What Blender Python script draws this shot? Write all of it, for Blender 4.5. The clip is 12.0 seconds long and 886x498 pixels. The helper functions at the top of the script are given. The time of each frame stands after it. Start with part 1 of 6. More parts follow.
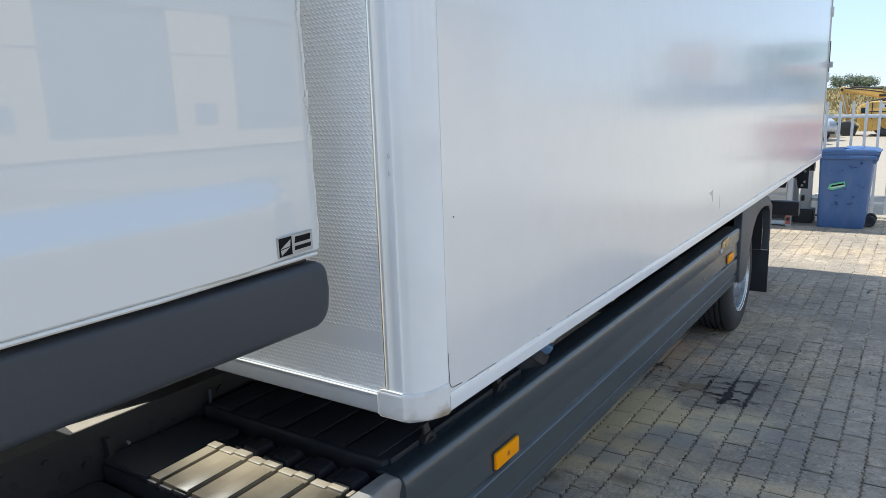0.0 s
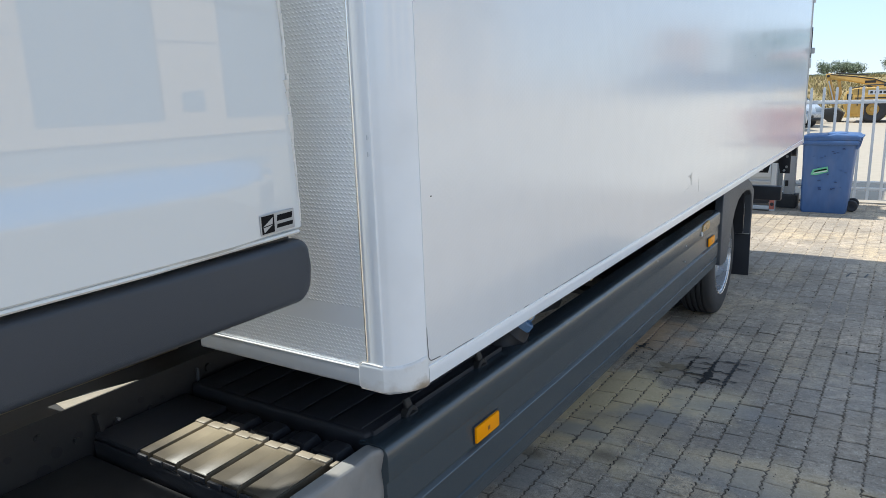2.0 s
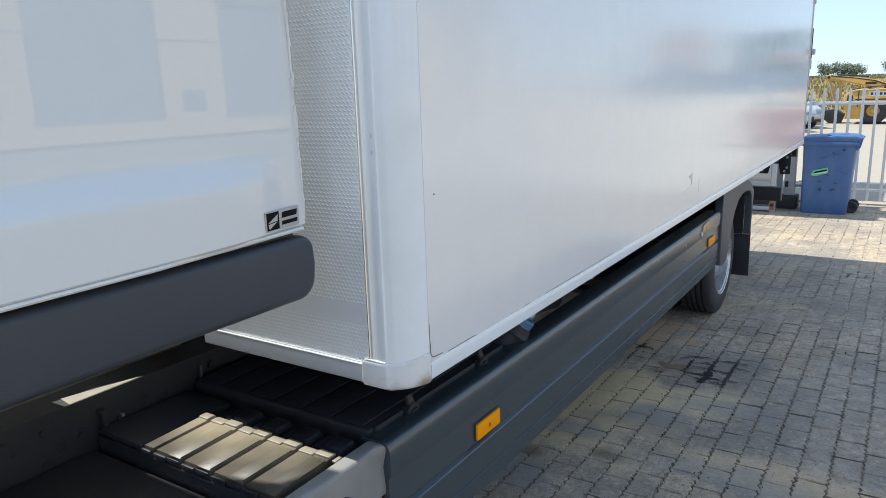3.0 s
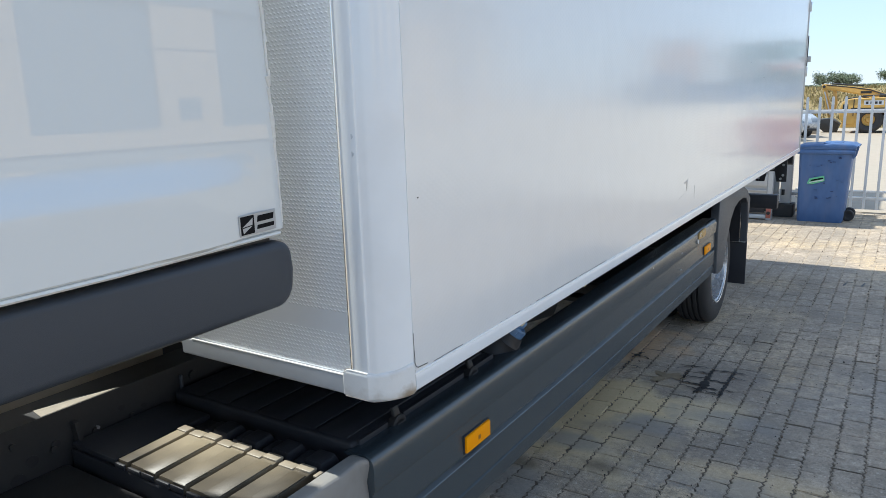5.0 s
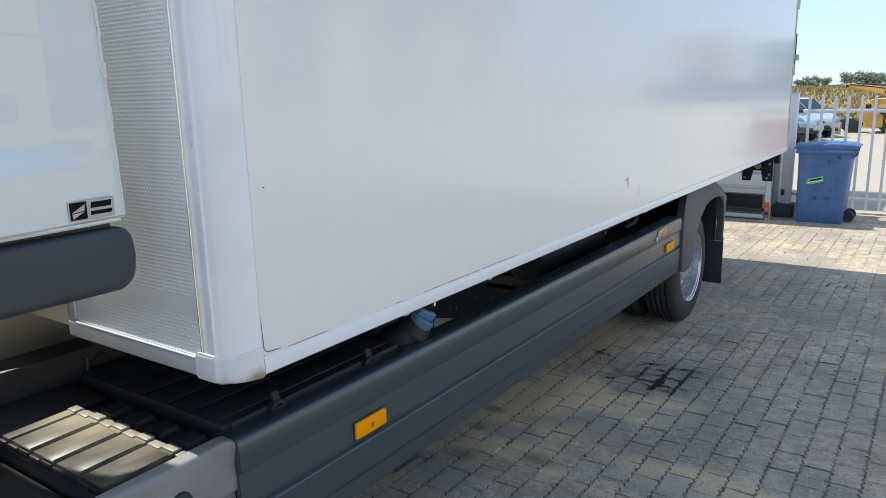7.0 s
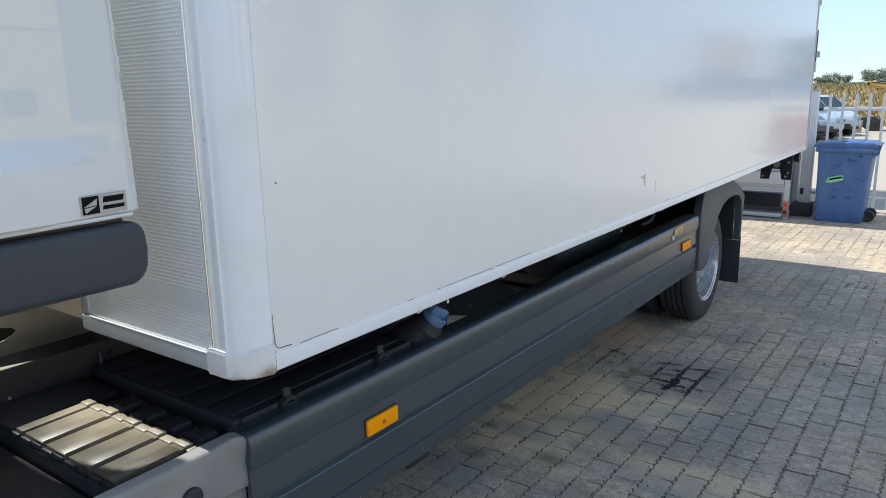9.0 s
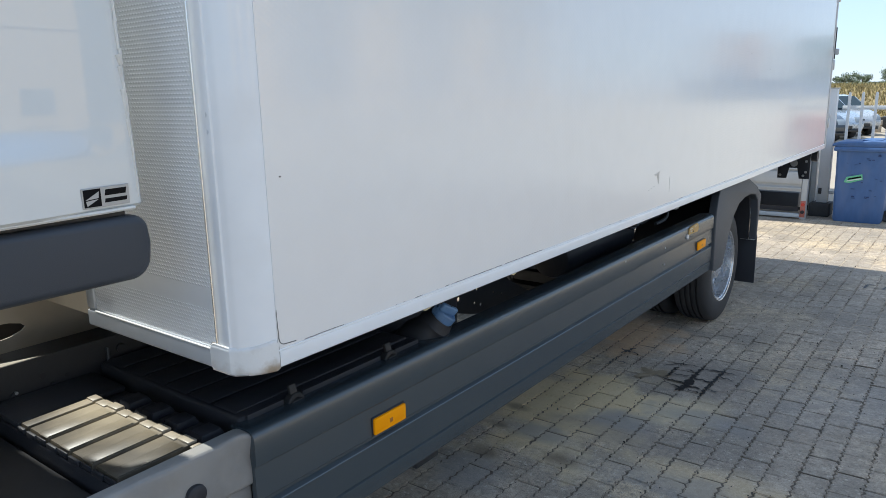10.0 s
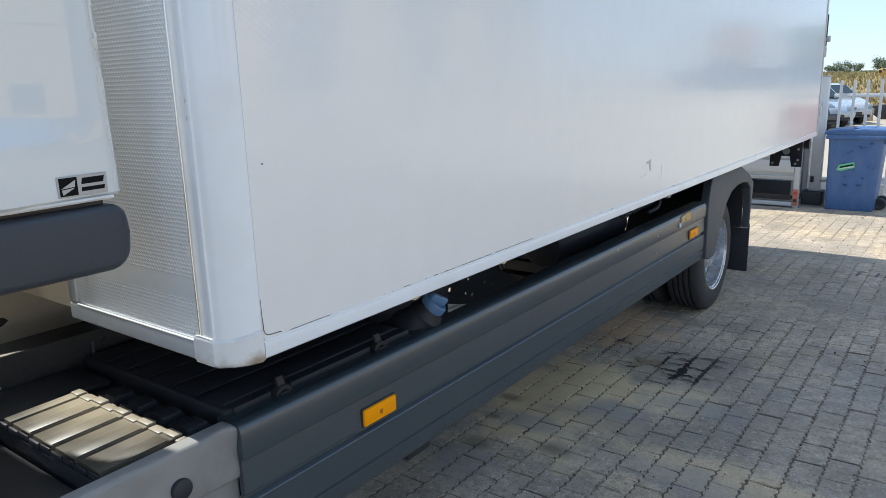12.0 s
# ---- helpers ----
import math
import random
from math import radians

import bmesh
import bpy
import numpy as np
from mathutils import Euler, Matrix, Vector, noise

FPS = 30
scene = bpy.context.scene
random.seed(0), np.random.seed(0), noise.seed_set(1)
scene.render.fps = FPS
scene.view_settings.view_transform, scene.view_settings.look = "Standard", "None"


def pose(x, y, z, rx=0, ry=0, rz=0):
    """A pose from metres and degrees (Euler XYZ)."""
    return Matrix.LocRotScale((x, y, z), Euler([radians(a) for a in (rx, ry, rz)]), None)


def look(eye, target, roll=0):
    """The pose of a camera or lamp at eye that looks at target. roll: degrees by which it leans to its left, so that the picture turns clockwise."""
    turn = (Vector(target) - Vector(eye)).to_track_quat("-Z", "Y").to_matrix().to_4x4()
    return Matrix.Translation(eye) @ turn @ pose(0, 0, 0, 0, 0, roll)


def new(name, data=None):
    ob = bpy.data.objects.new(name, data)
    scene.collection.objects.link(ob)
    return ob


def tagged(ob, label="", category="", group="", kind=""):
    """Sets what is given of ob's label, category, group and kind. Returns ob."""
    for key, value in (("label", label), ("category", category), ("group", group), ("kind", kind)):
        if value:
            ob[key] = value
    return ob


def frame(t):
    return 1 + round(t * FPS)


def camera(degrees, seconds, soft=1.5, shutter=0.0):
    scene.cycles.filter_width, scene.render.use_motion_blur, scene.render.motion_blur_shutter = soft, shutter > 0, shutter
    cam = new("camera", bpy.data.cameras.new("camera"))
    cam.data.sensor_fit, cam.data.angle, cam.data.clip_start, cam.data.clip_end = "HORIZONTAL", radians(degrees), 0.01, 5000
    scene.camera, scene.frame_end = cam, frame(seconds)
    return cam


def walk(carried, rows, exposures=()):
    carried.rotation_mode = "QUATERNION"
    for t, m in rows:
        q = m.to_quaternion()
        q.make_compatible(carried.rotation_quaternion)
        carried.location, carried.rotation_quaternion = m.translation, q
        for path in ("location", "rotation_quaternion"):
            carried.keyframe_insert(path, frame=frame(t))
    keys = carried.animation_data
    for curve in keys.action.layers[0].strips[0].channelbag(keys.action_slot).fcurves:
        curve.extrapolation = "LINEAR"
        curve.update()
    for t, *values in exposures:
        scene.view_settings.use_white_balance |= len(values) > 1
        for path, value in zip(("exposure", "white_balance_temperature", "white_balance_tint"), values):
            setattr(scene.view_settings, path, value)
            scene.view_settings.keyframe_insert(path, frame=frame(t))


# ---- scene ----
cam = camera(63.7, 12.0, soft=0.5)
PATH = [
    (0, (0.824, -1.146, 1.756), (-0.273, 0.48, 1.361), -1.65),
    (0.5, (0.843, -1.133, 1.743), (-0.242, 0.499, 1.341), -1.6),
    (1, (0.869, -1.143, 1.745), (-0.216, 0.486, 1.333), -1.85),
    (1.5, (0.881, -1.167, 1.747), (-0.197, 0.463, 1.325), -1.75),
    (2, (0.881, -1.184, 1.746), (-0.189, 0.45, 1.317), -1.75),
    (2.5, (0.887, -1.202, 1.748), (-0.182, 0.431, 1.313), -1.5),
    (3, (0.885, -1.201, 1.744), (-0.185, 0.433, 1.315), -1.55),
    (5, (0.875, -1.136, 1.723), (-0.191, 0.508, 1.318), -1.5),
    (5.5, (0.908, -1.137, 1.723), (-0.155, 0.508, 1.319), -1.3),
    (6, (0.932, -1.098, 1.748), (-0.125, 0.551, 1.343), -1.35),
    (6.5, (1.104, -1.014, 1.732), (0.032, 0.625, 1.325), -1.15),
    (7, (1.235, -0.956, 1.707), (0.116, 0.649, 1.296), -1.1),
    (9, (1.228, -0.94, 1.706), (0.076, 0.641, 1.285), -0.85),
    (9.5, (1.218, -0.928, 1.693), (0.046, 0.638, 1.274), -0.95),
    (10, (1.227, -0.909, 1.689), (0.043, 0.648, 1.269), -0.9),
    (10.5, (1.222, -0.895, 1.683), (0.04, 0.661, 1.262), -1.15),
    (11, (1.214, -0.889, 1.676), (0.037, 0.671, 1.25), -1.3),
    (11.5, (1.217, -0.879, 1.668), (0.046, 0.684, 1.236), -1.3),
    (12, (1.224, -0.879, 1.671), (0.056, 0.683, 1.231), -1.35),
]
walk(cam, [(t, look(e, g, r)) for t, e, g, r in PATH],
     exposures=[(0.0, 1.0, 6030, 5), (12.0, 1.0, 6030, 5)])

# ---- light ----
SUN_WAY = Vector((1.0, 0.07, -1.6)).normalized()
world = bpy.data.worlds.new("sky")
scene.world = world
world.use_nodes = True
wn = world.node_tree.nodes
sky = wn.new("ShaderNodeTexSky")
sky.sky_type = "NISHITA"
sky.sun_disc = False
sky.sun_elevation = math.asin(-SUN_WAY.z)
sky.sun_rotation = math.atan2(-SUN_WAY.x, -SUN_WAY.y)
sky.air_density, sky.dust_density, sky.ozone_density = 1.0, 0.12, 1.0
wn["Background"].inputs[1].default_value = 0.122
haze = wn.new("ShaderNodeMix")
haze.data_type = "RGBA"
haze.inputs[0].default_value = 0.75
haze.inputs[7].default_value = (2.64, 3.28, 4.42, 1)
world.node_tree.links.new(sky.outputs[0], haze.inputs[6])
world.node_tree.links.new(haze.outputs[2], wn["Background"].inputs[0])
sun = new("sun", bpy.data.lights.new("sun", "SUN"))
sun.data.energy, sun.data.angle, sun.data.color = 3.1, radians(0.53), (1.0, 0.94, 0.84)
sun.matrix_world = look((-8, 0, 14), Vector((-8, 0, 14)) + SUN_WAY)


# ---- materials ----
def mat(name, color, rough=0.5, metal=0.0, grain=0.0, scale=40.0, bump=0.0, bump_scale=200.0, dirt=0.0,
        dirt_color=(0.12, 0.10, 0.08), dirt_scale=3.0, coat=0.0, vary=0.0, stretch=(1, 1, 1), spec=0.5):
    """Principled paint, plastic, metal or stone: grain and soiling at two scales, fine relief."""
    m = bpy.data.materials.new(name)
    m.use_nodes = True
    nt = m.node_tree
    n, link = nt.nodes, nt.links.new
    p = n["Principled BSDF"]
    p.inputs["Metallic"].default_value = metal
    p.inputs["Coat Weight"].default_value = coat
    p.inputs["Coat Roughness"].default_value = 0.03
    p.inputs["Specular IOR Level"].default_value = spec
    tc = n.new("ShaderNodeTexCoord")
    mp = n.new("ShaderNodeMapping")
    mp.inputs["Scale"].default_value = stretch
    link(tc.outputs["Object"], mp.inputs[0])

    def noisy(sc, detail=5.0):
        t = n.new("ShaderNodeTexNoise")
        t.inputs["Scale"].default_value = sc
        t.inputs["Detail"].default_value = detail
        link(mp.outputs[0], t.inputs[0])
        return t.outputs[0]

    def ramp(src, lo, hi, a, b):
        r = n.new("ShaderNodeMapRange")
        for k, v in zip(("From Min", "From Max", "To Min", "To Max"), (lo, hi, a, b)):
            r.inputs[k].default_value = v
        link(src, r.inputs[0])
        return r.outputs[0]

    def mix(fac, a, b, blend="MIX"):
        x = n.new("ShaderNodeMix")
        x.data_type, x.blend_type = "RGBA", blend
        for sock, v in ((x.inputs[0], fac), (x.inputs[6], a), (x.inputs[7], b)):
            if isinstance(v, bpy.types.NodeSocket):
                link(v, sock)
            elif isinstance(v, (int, float)):
                sock.default_value = v
            else:
                sock.default_value = (*v[:3], 1)
        return x.outputs[2]

    col = mix(0.0, color, color)
    if vary:
        oi = n.new("ShaderNodeObjectInfo")
        geo = n.new("ShaderNodeNewGeometry")
        ad = n.new("ShaderNodeMath")
        ad.operation = "ADD"
        link(oi.outputs["Random"], ad.inputs[0])
        link(geo.outputs["Random Per Island"], ad.inputs[1])
        fr = n.new("ShaderNodeMath")
        fr.operation = "FRACT"
        link(ad.outputs[0], fr.inputs[0])
        col = mix(ramp(fr.outputs[0], 0, 1, 0, 1), [c * (1 - vary) for c in color], [min(1, c * (1 + vary)) for c in color])
    if grain:
        col = mix(ramp(noisy(scale), 0.3, 0.7, 0, grain), col, [c * 0.45 for c in color])
    rsock = None
    if dirt:
        d = ramp(noisy(dirt_scale, 7.0), 0.5, 0.78, 0, dirt)
        col = mix(d, col, dirt_color)
        rsock = ramp(d, 0, 1, rough, min(1, rough + 0.35))
    link(col, p.inputs["Base Color"])
    if rsock is None:
        rsock = ramp(noisy(scale * 0.35), 0.3, 0.7, rough * 0.88, min(1, rough * 1.12))
    link(rsock, p.inputs["Roughness"])
    if bump:
        b = n.new("ShaderNodeBump")
        b.inputs["Strength"].default_value = bump
        b.inputs["Distance"].default_value = 0.004
        link(noisy(bump_scale, 3.0), b.inputs["Height"])
        link(b.outputs[0], p.inputs["Normal"])
    return m


def embossed(name, color, rough, metal, pitch, depth, axes, smooth_band=None, coat=0.0, spec=0.5, staggered=False, wavy=0.2, lacquer=False, lean=0.0):
    """A skin with a raised grid of small pips, the height from two crossed sine waves; pitch: along the two axes that span the panel."""
    m = mat(name, color, rough, metal, grain=0.05, scale=9.0, coat=coat, spec=spec)
    nt = m.node_tree
    n, link = nt.nodes, nt.links.new
    tc = n.new("ShaderNodeTexCoord")
    sep = n.new("ShaderNodeSeparateXYZ")
    link(tc.outputs["Object"], sep.inputs[0])

    def op(kind, a, b=None):
        x = n.new("ShaderNodeMath")
        x.operation = kind
        for i, v in enumerate((a, b)):
            if v is None:
                continue
            if isinstance(v, bpy.types.NodeSocket):
                link(v, x.inputs[i])
            else:
                x.inputs[i].default_value = v
        return x.outputs[0]

    def noisy(scale, detail=2.0):
        t = n.new("ShaderNodeTexNoise")
        t.inputs["Scale"].default_value, t.inputs["Detail"].default_value = scale, detail
        link(tc.outputs["Object"], t.inputs[0])
        return t.outputs[0]

    u, v = sep.outputs[axes[0]], sep.outputs[axes[1]]
    ku, kv = math.pi / pitch[0], math.pi / pitch[1]
    pu, pv = op("MULTIPLY", op("ADD", u, op("MULTIPLY", v, lean)), ku), op("MULTIPLY", v, kv)
    wave = op("MULTIPLY", op("SINE", op("ADD", pu, pv)), op("SINE", op("SUBTRACT", pu, pv)))
    h = op("MULTIPLY", wave, wave) if staggered else op("MAXIMUM", op("SUBTRACT", wave, 0.15), 0.0)
    h = op("MULTIPLY", h, op("ADD", noisy(6.0), 0.3))
    if smooth_band:
        lo, hi = smooth_band
        inside = op("MULTIPLY", op("GREATER_THAN", v, lo), op("LESS_THAN", v, hi))
        h = op("MULTIPLY", h, op("SUBTRACT", 1.0, inside))
    b = n.new("ShaderNodeBump")
    b.inputs["Distance"].default_value = depth
    b.inputs["Strength"].default_value = 1.0
    link(h, b.inputs["Height"])
    b2 = n.new("ShaderNodeBump")
    b2.inputs["Distance"].default_value = 0.004
    b2.inputs["Strength"].default_value = wavy
    link(noisy(2.6), b2.inputs["Height"])
    link(b2.outputs[0], b.inputs["Normal"])
    link(b.outputs[0], n["Principled BSDF"].inputs["Coat Normal" if lacquer else "Normal"])
    return m


SKIN = embossed("box_skin", (0.757, 0.75, 0.740), 0.5, 0.0, (0.023, 0.0155), 0.00022, (1, 2), coat=1.0, spec=0.0, staggered=True, wavy=0.12, lacquer=True)
SKIN.node_tree.nodes["Principled BSDF"].inputs["Coat IOR"].default_value = 1.85
SKIN.node_tree.nodes["Principled BSDF"].inputs["Coat Roughness"].default_value = 0.035
FRONT_SKIN = embossed("front_skin", (0.92, 0.95, 0.99), 0.16, 0.35, (0.0115, 0.0092), 0.0014, (0, 2), smooth_band=(1.262, 1.312), spec=0.9, lean=0.6, wavy=0.6)
PROFILE = mat("white_profile", (0.79, 0.81, 0.83), 0.12, spec=0.8, grain=0.06, scale=12, dirt=0.12, dirt_color=(0.42, 0.38, 0.32), dirt_scale=5)
CASTING = mat("corner_casting", (0.74, 0.74, 0.73), 0.34, grain=0.06, scale=25, dirt=0.7, dirt_color=(0.34, 0.27, 0.19), dirt_scale=14, bump=0.1, bump_scale=120)


def spot_tint(m, at, size, color=(0.30, 0.215, 0.12, 1), scale=60.0):
    """Brown soiling, or dust with sheen painted in, strongest at a spot of the thing, ragged at its edge."""
    n, link = m.node_tree.nodes, m.node_tree.links.new
    p = n["Principled BSDF"]
    old = p.inputs["Base Color"].links[0].from_socket
    tc, mp, ln, nz = n.new("ShaderNodeTexCoord"), n.new("ShaderNodeMapping"), n.new("ShaderNodeVectorMath"), n.new("ShaderNodeTexNoise")
    mp.inputs["Location"].default_value = [-a / b for a, b in zip(at, size)]
    mp.inputs["Scale"].default_value = [1 / b for b in size]
    ln.operation = "LENGTH"
    nz.inputs["Scale"].default_value, nz.inputs["Detail"].default_value = scale, 6.0
    link(tc.outputs["Object"], mp.inputs[0])
    link(mp.outputs[0], ln.inputs[0])
    link(tc.outputs["Object"], nz.inputs[0])
    add, rng, mix = n.new("ShaderNodeMath"), n.new("ShaderNodeMapRange"), n.new("ShaderNodeMix")
    link(ln.outputs["Value"], add.inputs[0])
    link(nz.outputs[0], add.inputs[1])
    for key, v in zip(("From Min", "From Max", "To Min", "To Max"), (0.7, 1.5, 0.8, 0.0)):
        rng.inputs[key].default_value = v
    link(add.outputs[0], rng.inputs[0])
    mix.data_type = "RGBA"
    mix.inputs[7].default_value = color
    link(rng.outputs[0], mix.inputs[0])
    link(old, mix.inputs[6])
    link(mix.outputs[2], p.inputs["Base Color"])


spot_tint(CASTING, (0.0, 0.065, 1.125), (0.05, 0.034, 0.03))
CASTING_SEAM = mat("grey_seam", (0.36, 0.34, 0.31), 0.6, grain=0.5, scale=60, dirt=0.8, dirt_color=(0.16, 0.11, 0.07), dirt_scale=22)
FRONT_PROFILE = mat("grey_front_profile", (0.52, 0.545, 0.58), 0.32, metal=0.3, grain=0.1, scale=14, dirt=0.2, dirt_color=(0.36, 0.31, 0.25), dirt_scale=6)
# whiter than the profiles: the highlights along edges put into the colour
EDGE_WHITE = mat("edge_highlight_white", (0.86, 0.85, 0.82), 0.3)
ALU = mat("bright_edge", (0.86, 0.85, 0.82), 0.2, metal=0.9)
SEAL = mat("sealant", (0.07, 0.065, 0.06), 0.7)
CAB_PAINT = mat("cab_paint", (0.67, 0.685, 0.68), 0.5, grain=0.02, scale=3, coat=1.0, spec=0.0)
CAB_PAINT.node_tree.nodes["Principled BSDF"].inputs["Coat IOR"].default_value = 1.65
CAB_PAINT.node_tree.nodes["Principled BSDF"].inputs["Coat Roughness"].default_value = 0.008
CAB_LIP = mat("cab_lip", (0.70, 0.69, 0.65), 0.4, dirt=0.3, dirt_color=(0.35, 0.32, 0.27), dirt_scale=20)
GREY_TRIM = mat("grey_trim", (0.034, 0.042, 0.056), 0.42, grain=0.15, scale=600, bump=0.22, bump_scale=900, dirt=0.05, dirt_color=(0.15, 0.14, 0.13))
SKIRT = mat("skirt_plastic", (0.041, 0.056, 0.067), 0.25, spec=1.0, grain=0.15, scale=500, bump=0.15, bump_scale=700, dirt=0.04, dirt_color=(0.15, 0.15, 0.15), dirt_scale=2.5)
FENDER = mat("fender_plastic", (0.060, 0.066, 0.076), 0.5, grain=0.15, scale=300, bump=0.25, bump_scale=500, dirt=0.25, dirt_color=(0.16, 0.15, 0.14), dirt_scale=6)
BLACK = mat("black_plastic", (0.027, 0.028, 0.034), 0.5, spec=0.35, grain=0.2, scale=200, bump=0.2, bump_scale=400, dirt=0.2, dirt_color=(0.07, 0.065, 0.06), dirt_scale=7)
LINER = mat("arch_liner", (0.02, 0.02, 0.023), 0.6)
TRAY = mat("dusty_lit_tray", (0.085, 0.070, 0.048), 0.45, spec=0.6, grain=0.3, scale=12, bump=0.12, bump_scale=300, dirt=0.5, dirt_color=(0.04, 0.034, 0.027), dirt_scale=6)
# pale dust on the slats, with the sun's sheen and fade painted in
spot_tint(TRAY, (-0.60, 0.0, 0.90), (0.34, 0.20, 0.2), (0.36, 0.30, 0.205, 1), 7.0)
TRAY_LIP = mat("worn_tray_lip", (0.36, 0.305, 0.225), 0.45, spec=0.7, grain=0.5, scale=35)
LATCH = mat("latch_rubber", (0.024, 0.023, 0.023), 0.6, grain=0.2, scale=120, bump=0.2, bump_scale=300)
STEEL = mat("chassis_steel", (0.026, 0.026, 0.028), 0.5, grain=0.2, scale=80, dirt=0.35, dirt_color=(0.06, 0.052, 0.045), dirt_scale=5)
SLIVER_PALE = mat("pale_sun_sliver", (0.36, 0.32, 0.26), 0.8, grain=0.3, scale=30, dirt=0.4, dirt_color=(0.12, 0.105, 0.09), dirt_scale=8, bump=0.3, bump_scale=90)
COVER = mat("pale_cover", (0.27, 0.262, 0.25), 0.6, grain=0.4, scale=14, dirt=0.7, dirt_color=(0.34, 0.315, 0.28), dirt_scale=7, bump=1.0, bump_scale=11)
CREAM = mat("cream_panel", (0.48, 0.41, 0.31), 0.6, grain=0.1, scale=14, dirt=0.35, dirt_color=(0.40, 0.34, 0.27), dirt_scale=7)
RUBBER = mat("tyre_rubber", (0.034, 0.033, 0.034), 0.62, grain=0.2, scale=120, bump=0.25, bump_scale=250, dirt=0.4, dirt_color=(0.075, 0.07, 0.065), dirt_scale=9)
RIM = mat("silver_rim", (0.62, 0.63, 0.65), 0.26, metal=0.8, grain=0.08, scale=50, dirt=0.2, dirt_color=(0.25, 0.23, 0.2), dirt_scale=14)
GALV = mat("zinc_steel", (0.55, 0.55, 0.55), 0.4, metal=0.8)
AMBER = mat("amber_lens", (1.0, 0.36, 0.0), 0.4, grain=0.0, scale=250, spec=0.08, bump=0.15, bump_scale=500)
AMBER_DARK = mat("amber_mark", (0.35, 0.12, 0.01), 0.4)
FLAP = mat("sunlit_yellow", (0.60, 0.50, 0.28), 0.6, grain=0.3, scale=200)
TAG = mat("tag_tape", (0.58, 0.36, 0.11), 0.5, grain=0.2, scale=60)
STICKER_BLACK = mat("sticker_black", (0.006, 0.006, 0.007), 0.55, spec=0.1)
STICKER_SILVER = mat("sticker_silver", (0.42, 0.42, 0.42), 0.35, metal=0.3)
BLUE_CAP = mat("blue_cap", (0.13, 0.24, 0.42), 0.42, grain=0.1, scale=90, dirt=0.3, dirt_color=(0.2, 0.2, 0.22), dirt_scale=20)
BIN_BLUE = mat("bin_blue", (0.066, 0.138, 0.31), 0.48, grain=0.25, scale=22, bump=0.1, bump_scale=200, dirt=0.7, dirt_color=(0.12, 0.165, 0.29), dirt_scale=7, stretch=(1, 1, 0.35))
STICKER_GREEN = mat("sticker_green", (0.16, 0.50, 0.28), 0.4)
WHITE_STEEL = mat("white_fence_paint", (0.68, 0.68, 0.67), 0.42, grain=0.06, scale=30, dirt=0.15, dirt_color=(0.5, 0.46, 0.40), dirt_scale=4)
GREY_STEEL = mat("pale_grey_steel", (0.47, 0.48, 0.48), 0.45, grain=0.08, scale=20, dirt=0.2, dirt_color=(0.35, 0.33, 0.30), dirt_scale=4)
RED_LENS = mat("red_lens", (0.55, 0.03, 0.02), 0.25, coat=0.4)
RED_PAINT = mat("red_faded", (0.45, 0.14, 0.10), 0.5, grain=0.1, scale=30)
CONCRETE_DARK = mat("dark_concrete", (0.06, 0.06, 0.06), 0.85, grain=0.3, scale=40, bump=0.4, bump_scale=80)


